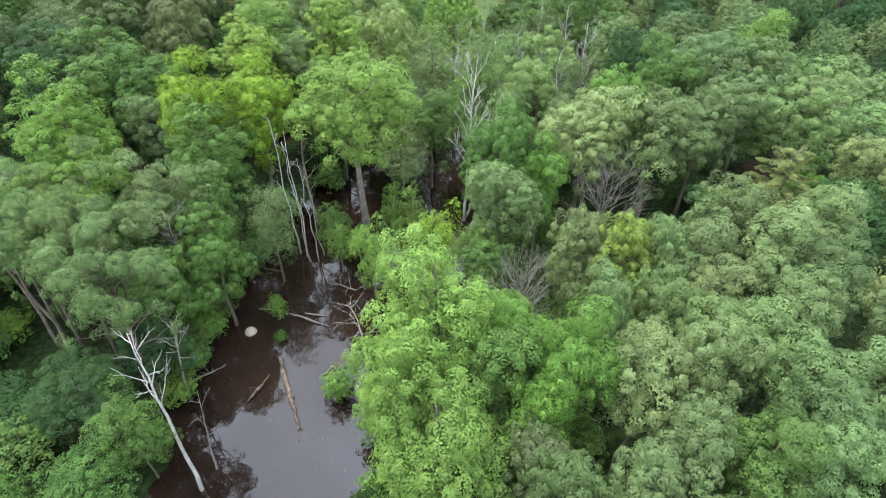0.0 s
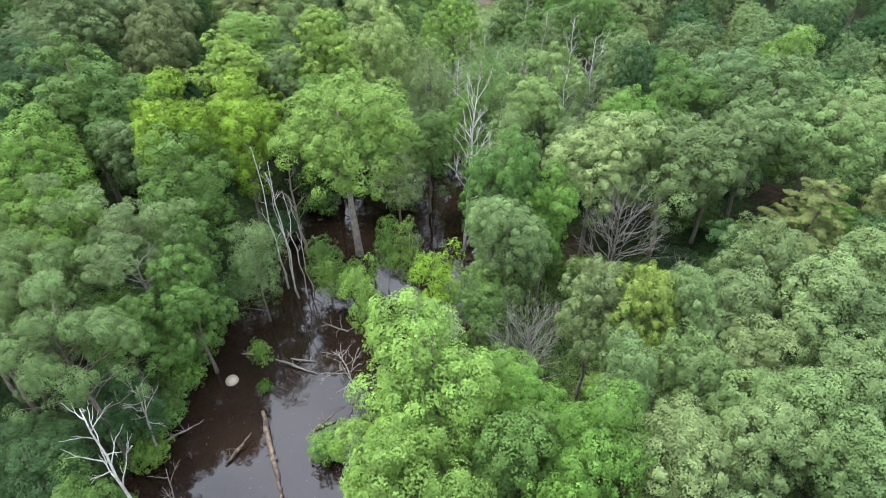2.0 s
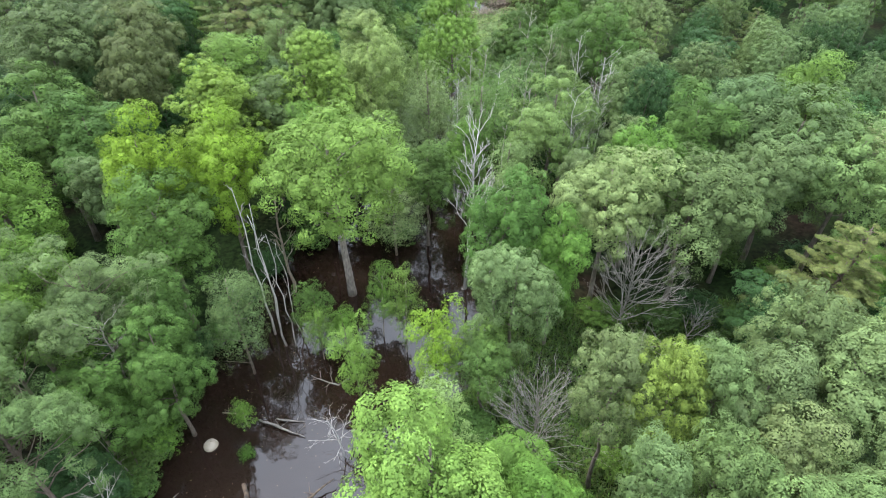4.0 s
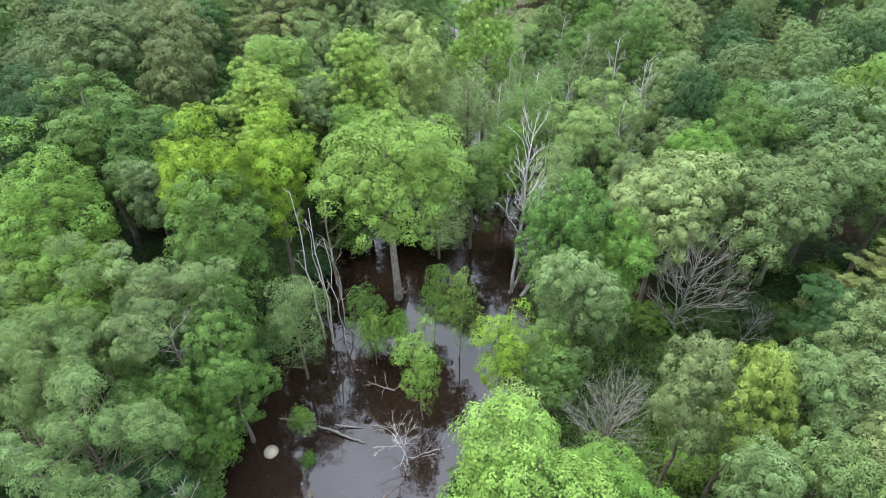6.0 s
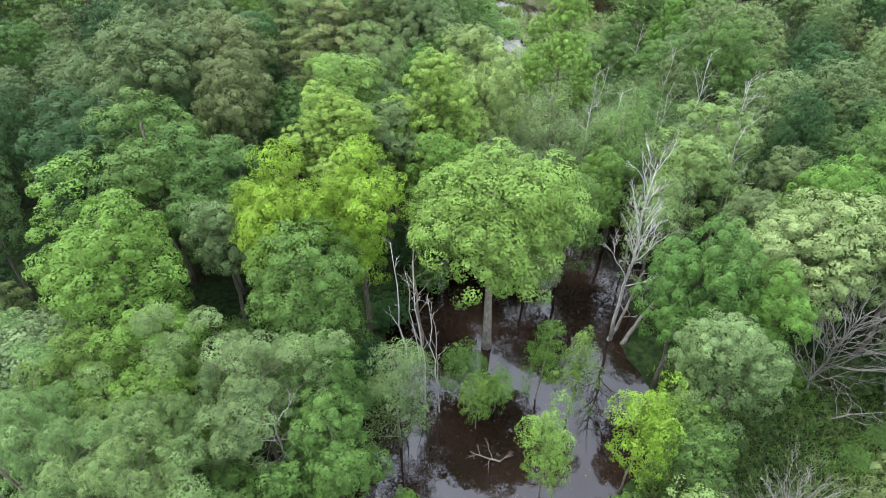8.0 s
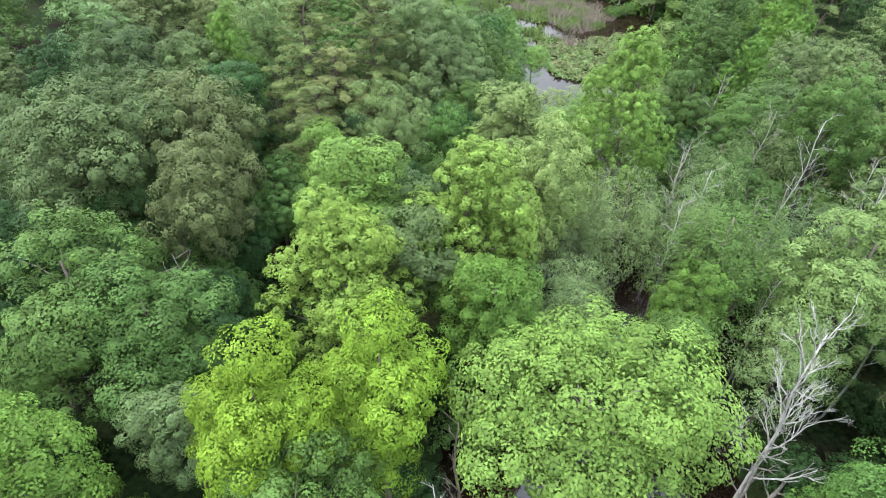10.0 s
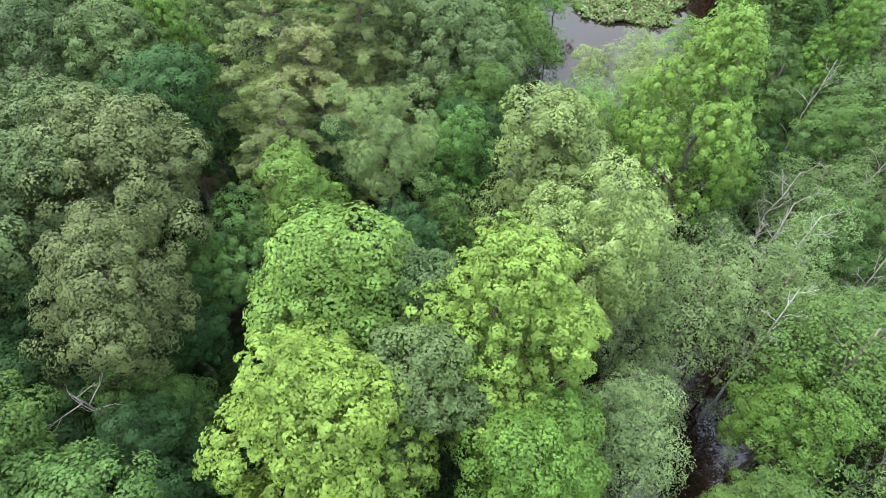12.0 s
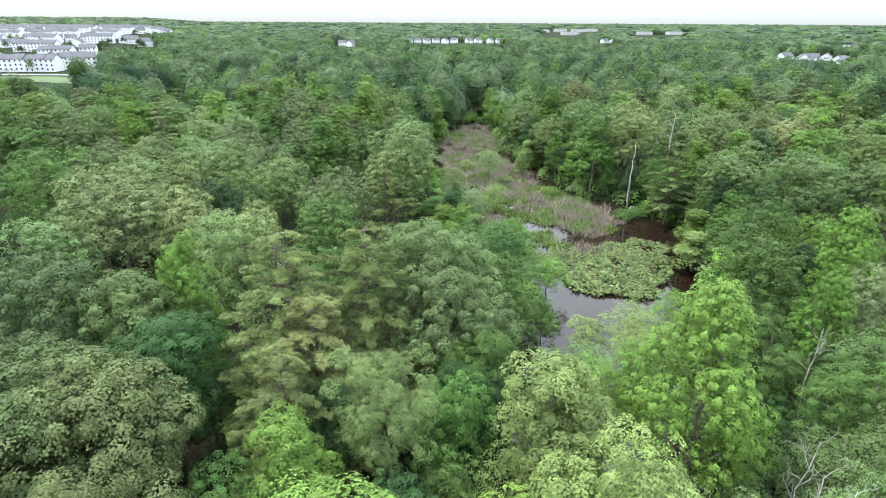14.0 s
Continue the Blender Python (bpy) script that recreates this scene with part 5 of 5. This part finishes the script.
def buoy():
    root = new("buoy")
    root.location = (-16.6, 34.0, 0.0)
    rng = np.random.default_rng(3)
    R = 0.52
    for name, lo, hi, material, label in (("shell", 0.12, 1.0, BALL, ""), ("waterline_band", -0.45, 0.12, BALL_DARK, "darker band at the waterline")):
        v, f = [], []
        for i in range(11):
            z = lo + (hi - lo) * i / 10
            rad = math.sqrt(max(0.0, 1 - z * z)) * R
            for k in range(28):
                t = 2 * math.pi * k / 28
                q = 1 + 0.02 * math.sin(3 * t + 5 * z) + rng.normal(0, 0.004)
                v.append((math.cos(t) * rad * q, math.sin(t) * rad * q, z * R * 0.82))
        for i in range(10):
            for k in range(28):
                f.append((i * 28 + k, i * 28 + (k + 1) % 28, (i + 1) * 28 + (k + 1) % 28, (i + 1) * 28 + k))
        part(name, mesh_from(name, v, f, material, True), root, label)
    t = Tubes()
    t.add([(0.05, 0.05, R * 0.78), (0.06, 0.05, R * 0.9), (0.16, 0.05, R * 0.92), (0.17, 0.05, R * 0.79)], [0.025] * 4, 6)
    part("lifting_eye", t.mesh("lifting_eye", BALL_DARK), root)
    tagged(root, "round cream-coloured weathered float sitting on the brown pond", "buoy")


buoy()

# ---- marsh ----


def blades(rng, pos, height, width, lean):
    """Thin upright triangles: stems, sedge or dry twigs."""
    n = len(pos)
    th = rng.uniform(0, 6.28, n)
    w = np.stack([np.cos(th), np.sin(th), np.zeros(n)], axis=1) * (width * rng.uniform(0.6, 1.4, n))[:, None]
    tip = np.concatenate([rng.normal(0, lean, (n, 2)), np.ones((n, 1))], axis=1) * (height * rng.uniform(0.5, 1.2, n))[:, None]
    return np.stack([pos - w, pos + w, pos + tip], axis=1)


def scatter(rng, n, patches, side=0):
    """Places within oval patches (x, y, half width, half length), thinned by a wavy field; side 1 and -1 keep to its crests and its hollows."""
    out = []
    total = sum(p[2] * p[3] for p in patches)
    for px, py, a, b in patches:
        k = int(n * a * b / total)
        t, q = rng.uniform(0, 6.28, k), np.sqrt(rng.random(k))
        wave = 1 + 0.22 * np.sin(3 * t + px) + 0.13 * np.sin(7 * t + py)
        out.append(np.stack([px + np.cos(t) * q * a * wave, py + np.sin(t) * q * b * wave], axis=1))
    p = np.concatenate(out)
    field = np.sin(p[:, 0] * 0.9 + 2 * np.sin(p[:, 1] * 0.31)) + np.sin(p[:, 1] * 0.7 + 1.5 * np.sin(p[:, 0] * 0.43))
    return p[side * field + rng.normal(0, 0.8, len(p)) > -0.9 + 0.9 * abs(side)] if side else p[field + rng.normal(0, 0.8, len(p)) > -0.9]


def tint_of(rng, n, cols):
    c = np.array(cols)
    return c[rng.integers(0, len(c), n)] * rng.uniform(0.75, 1.25, (n, 1))


def marsh():
    rng = np.random.default_rng(31)
    # round floating and raised leaves
    p = scatter(rng, 24000, [(12, 131, 9.0, 8), (18, 137, 6, 7), (5, 133, 4, 8), (10, 124, 5, 2.6)])
    z = rng.uniform(0.05, 0.55, len(p))
    nrm = np.concatenate([rng.normal(0, 0.35, (len(p), 2)), np.ones((len(p), 1))], axis=1)
    tri = leaves(rng, np.column_stack([p, z]), nrm, 0.46, 0.38)
    me = tri_mesh("pond_lilies", tri, LEAF_FAR, tint_of(rng, len(tri), [HUE["wispy"], HUE["green"], HUE["grey"], HUE["tan"], HUE["olive"], (0.11, 0.09, 0.05)]))
    tagged(new("pond_lilies", me), "mat of pale green pond lily leaves over the marsh", "water plants", kind="stuff")
    # low growth along the edge
    y = rng.uniform(104, 270, 330)
    lo, hi = banks_at(y)
    x = np.where(rng.random(330) < 0.5, lo - rng.uniform(-1.5, 6, 330), hi + rng.uniform(-1.5, 6, 330))
    e = unit(rng.normal(0, 1, (330, 110, 3)) + np.array([0, 0, 0.8]))
    size = np.stack([rng.uniform(1.2, 2.4, 330), rng.uniform(1.2, 2.4, 330), rng.uniform(1.5, 4.5, 330)], axis=1)
    pos = np.stack([x, y, np.maximum(ground_z(x, y), 0)], axis=1)[:, None, :] + e * size[:, None, :] * rng.uniform(0.6, 1.05, (330, 110, 1))
    tri = leaves(rng, pos.reshape(-1, 3), (e + np.array([0, 0, 0.4])).reshape(-1, 3), 0.5, 0.36)
    me = tri_mesh("marsh_edge_growth", tri, LEAF_FAR, np.repeat(tint_of(rng, 330, [HUE["green"], HUE["bright"], HUE["wispy"]]), 110, axis=0))
    tagged(new("marsh_edge_growth", me), "low green bushes lining the edge of the marsh", "bushes", kind="stuff")
    # dry brown brush
    p = scatter(rng, 64000, [(13, 153, 6.5, 7), (9, 164, 9, 8), (17, 158, 5, 5), (-4, 178, 8, 12), (3, 176, 8, 10), (-5, 198, 10, 16), (-6, 154, 4, 5), (9, 139, 4, 3.5), (3, 190, 6, 14), (-6, 226, 10, 18), (1, 236, 6, 16), (-2, 256, 8, 10)], 1)
    tri = blades(rng, np.column_stack([p, np.zeros(len(p)) - 0.05]), 1.3, 0.05, 0.7)
    tagged(new("dry_brush", tri_mesh("dry_brush", tri, BRUSH)), "thicket of dry brown twigs standing in the marsh", "brush", kind="stuff")
    # green sedge
    p = scatter(rng, 60000, [(-3, 147, 5, 8), (2, 155, 5, 4), (-4, 166, 7, 8), (-8, 190, 6, 10), (-2, 205, 5, 10), (0, 222, 5, 12), (-6, 242, 6, 12), (13, 171, 5, 3), (4, 144, 4, 4), (-5, 198, 10, 16), (3, 176, 8, 10), (1, 236, 6, 16), (11, 158, 8, 10)], -1)
    tri = blades(rng, np.column_stack([p, np.zeros(len(p)) - 0.05]), 0.9, 0.14, 0.6)
    me = tri_mesh("sedge", tri, LEAF_FAR, tint_of(rng, len(tri), [HUE["pale"], HUE["wispy"], HUE["olive"], HUE["bright"]]))
    tagged(new("sedge", me), "tufts of green sedge and marsh grass", "marsh grass", kind="stuff")
    # grass of the clearing
    x, y = rng.uniform(1, 27, 60000), rng.uniform(28, 47, 60000)
    keep = shore(x, y) > 0.2
    x, y = x[keep], y[keep]
    tri = blades(rng, np.column_stack([x, y, ground_z(x, y) - 0.03]), 0.4, 0.07, 0.7)
    me = tri_mesh("clearing_grass", tri, LEAF_FAR, tint_of(rng, len(tri), [HUE["green"], HUE["grey"], HUE["olive"], HUE["bright"]]))
    tagged(new("clearing_grass", me), "rough green grass of the small clearing", "grass", kind="stuff")
    # leaf litter and scum afloat on the ponds
    x, y = rng.uniform(-21, 8, 1100), rng.uniform(18, 75, 1100)
    keep = shore(x, y) < -0.3
    x, y = x[keep], y[keep]
    nrm = np.concatenate([rng.normal(0, 0.05, (len(x), 2)), np.ones((len(x), 1))], axis=1)
    tri = leaves(rng, np.column_stack([x, y, np.full(len(x), 0.012)]), nrm, 0.1, 0.07)
    me = tri_mesh("floating_leaves", tri, LEAF_FAR, tint_of(rng, len(tri), [(0.15, 0.12, 0.08), (0.06, 0.045, 0.025), (0.1, 0.11, 0.05)]))
    tagged(new("floating_leaves", me), "scattered fallen leaves afloat on the brown water", "leaves", kind="stuff")


marsh()

# ---- houses and roads beyond the woods ----


def box(bm, x0, x1, y0, y1, z0, z1):
    v = [bm.verts.new(c) for c in ((x0, y0, z0), (x1, y0, z0), (x1, y1, z0), (x0, y1, z0), (x0, y0, z1), (x1, y0, z1), (x1, y1, z1), (x0, y1, z1))]
    for f in ((0, 3, 2, 1), (4, 5, 6, 7), (0, 1, 5, 4), (1, 2, 6, 5), (2, 3, 7, 6), (3, 0, 4, 7)):
        bm.faces.new([v[i] for i in f])


def bm_mesh(name, bm, material):
    me = bpy.data.meshes.new(name)
    bm.to_mesh(me)
    bm.free()
    me.materials.append(material)
    return me


def house(name, w, d, h, rise, wall_material, storeys=3, bays=2):
    """Walls with gables, an overhanging pitched roof, framed windows on both fronts."""
    root = new(name)
    bm = bmesh.new()
    box(bm, -w / 2, w / 2, -d / 2, d / 2, -0.5, h)
    for sx in (-w / 2, w / 2 - 0.2):
        a = [bm.verts.new((sx + e, y, z)) for e in (0, 0.2) for y, z in ((-d / 2, h), (d / 2, h), (0, h + rise))]
        for f in ((0, 1, 2), (3, 5, 4), (0, 2, 5, 3), (1, 4, 5, 2)):
            bm.faces.new([a[i] for i in f])
    part("wall", bm_mesh("wall", bm, wall_material), root)
    bm = bmesh.new()
    o, t = 0.4, 0.22
    for s in (-1, 1):
        q = [(x, y, z) for x in (-w / 2 - o, w / 2 + o) for y, z in ((s * (d / 2 + o), h - o * rise / (d / 2)), (0, h + rise), (0, h + rise + t), (s * (d / 2 + o), h - o * rise / (d / 2) + t))]
        v = [bm.verts.new(c) for c in q]
        for f in ((0, 1, 2, 3), (7, 6, 5, 4), (0, 4, 5, 1), (3, 2, 6, 7), (0, 3, 7, 4), (1, 5, 6, 2)):
            bm.faces.new([v[i] for i in f])
    part("roof", bm_mesh("roof", bm, ROOF), root)
    for s in (-1, 1):
        for st in range(storeys):
            for b in range(bays):
                bm = bmesh.new()
                x, z = (b + 0.5) / bays * w - w / 2, 1.0 + st * (h / storeys)
                box(bm, x - 0.6, x + 0.6, s * d / 2 - 0.06, s * d / 2 + 0.06, z, z + 1.4)
                part("window", bm_mesh("window", bm, PANE), root)
    return root


town = house("townhouse", 7.0, 11.0, 8.6, 3.2, SIDING)
far_town = house("townhouse", 7.0, 11.0, 8.8, 3.0, SIDING, 2, 1)
villa = house("detached_house", 13.0, 10.0, 6.0, 3.4, SIDING, 2, 4)
hall = house("warehouse", 46.0, 30.0, 9.0, 1.2, HALL_WALL, 1, 8)
house_rng = np.random.default_rng(8)


def row_of(x, y, turn, n, step=7.25, proto=None):
    for i in range(n):
        px, py = x + math.cos(radians(turn)) * step * i, y + math.sin(radians(turn)) * step * i
        ob = copy_thing(proto or town, pose(px, py, float(ground_z(np.float64(px), np.float64(py))) + (i % 2) * 0.35, 0, 0, turn))
        tagged(ob, "white-sided townhouse with a grey shingle roof in a row", "house", "townhouse rows")


def at_bearing(u, ahead):
    return -16 + u * ahead, 50 + ahead


# rows of townhouses up the hillside: bearing from, distance ahead, turn, number
for u, a, turn, n in [(-0.765, 440, 2, 9), (-0.628, 452, 58, 2), (-0.585, 462, 32, 2), (-0.64, 560, 4, 4), (-0.76, 600, 0, 4), (-0.68, 640, 3, 6), (-0.575, 580, 20, 2), (-0.76, 720, 8, 6), (-0.66, 750, -10, 6),
                      (-0.57, 760, 15, 5), (-0.75, 820, 5, 9), (-0.64, 850, 12, 7), (-0.55, 860, -14, 6), (-0.74, 930, -4, 10), (-0.62, 950, 10, 8), (-0.53, 960, 30, 5), (-0.72, 1040, 6, 9), (-0.60, 1060, -8, 9),
                      (-0.50, 1070, 14, 6), (-0.465, 1130, 6, 6), (-0.455, 1040, -12, 5), (-0.50, 1000, 70, 4), (-0.66, 1160, 0, 10), (-0.54, 1180, 8, 9), (-0.75, 1190, 4, 8)]:
    row_of(*at_bearing(u, a), turn, n, 7.25, town if a < 800 else far_town)


def set_houses(proto, spots, label, category, group):
    for u, a, turn in spots:
        px, py = at_bearing(u, a)
        ob = copy_thing(proto, pose(px, py, float(ground_z(np.float64(px), np.float64(py))), 0, 0, turn))
        tagged(ob, label, category, group)


set_houses(villa, [(float(house_rng.uniform(-0.78, -0.47)), float(house_rng.uniform(660, 1200)), float(house_rng.uniform(0, 180))) for _ in range(44)],
           "white-sided detached house with a grey roof on the hillside", "house", "hillside houses")
set_houses(villa, [(-0.562, 470, 75), (-0.585, 520, 20), (0.594, 600, 20), (0.625, 560, 70), (0.638, 575, -15), (0.665, 590, 55), (0.69, 540, 30), (0.70, 520, 75), (0.705, 860, 10), (0.69, 880, 70),
                   (-0.15, 985, 10), (-0.135, 960, 60), (-0.04, 1140, 10), (-0.025, 1150, 5), (-0.01, 1135, 15), (0.005, 1150, 10), (0.02, 1140, 60), (0.035, 1160, -15), (0.06, 1150, 25), (0.075, 1165, 15),
                   (0.095, 1150, 60), (0.11, 1160, 10), (0.285, 1150, 30), (0.297, 1130, 80)],
           "white-sided detached house with a grey roof among trees", "house", "houses among trees")
set_houses(hall, [(0.18, 2150, 5), (0.21, 2230, -8), (0.24, 2200, 4), (0.26, 2260, 12), (0.225, 1900, 3), (0.35, 1950, 0), (0.40, 1980, 6), (0.43, 1900, -5)], "long pale commercial building far beyond the woods", "building", "far buildings")
for proto, x, y, cat, text in ((far_town, -700, 1180, "house", "white-sided townhouse with a grey shingle roof in a row"), (town, -345, 470, "house", "white-sided townhouse with a grey shingle roof in a row"), (villa, 345, 545, "house", "white-sided detached house with a grey roof among trees"),
                               (hall, 460, 2120, "building", "long pale commercial building far beyond the woods")):
    proto.matrix_basis = pose(x, y, 1.5)
    tagged(proto, text, cat)


def strip(name, pts, width, material, label, category):
    v, f = [], []
    for i, p in enumerate(pts):
        q0, q1 = Vector(pts[max(i - 1, 0)]), Vector(pts[min(i + 1, len(pts) - 1)])
        d = (q1 - q0).normalized()
        nrm = Vector((-d.y, d.x)) * width / 2
        z = float(ground_z(np.float64(p[0]), np.float64(p[1]))) + 0.35
        v += [(p[0] + nrm.x, p[1] + nrm.y, z), (p[0] - nrm.x, p[1] - nrm.y, z), (p[0] + nrm.x, p[1] + nrm.y, z - 1.2), (p[0] - nrm.x, p[1] - nrm.y, z - 1.2)]
    for i in range(len(pts) - 1):
        a, b = 4 * i, 4 * i + 4
        f += [(a, a + 1, b + 1, b), (a + 2, a, b, b + 2), (a + 1, a + 3, b + 3, b + 1)]
    tagged(new(name, mesh_from(name, v, f, material)), label, category, kind="structure")


strip("road", [(-400, 470), (-330, 466), (-270, 462), (-225, 440), (-170, 392), (-128, 372), (-112, 368)], 9, ROADWAY, "pale grey road between the houses and the woods", "road")
strip("lawn", [(-400, 440), (-330, 437), (-270, 432), (-222, 412)], 30, LAWN, "mown green grass strip beside the road", "lawn")
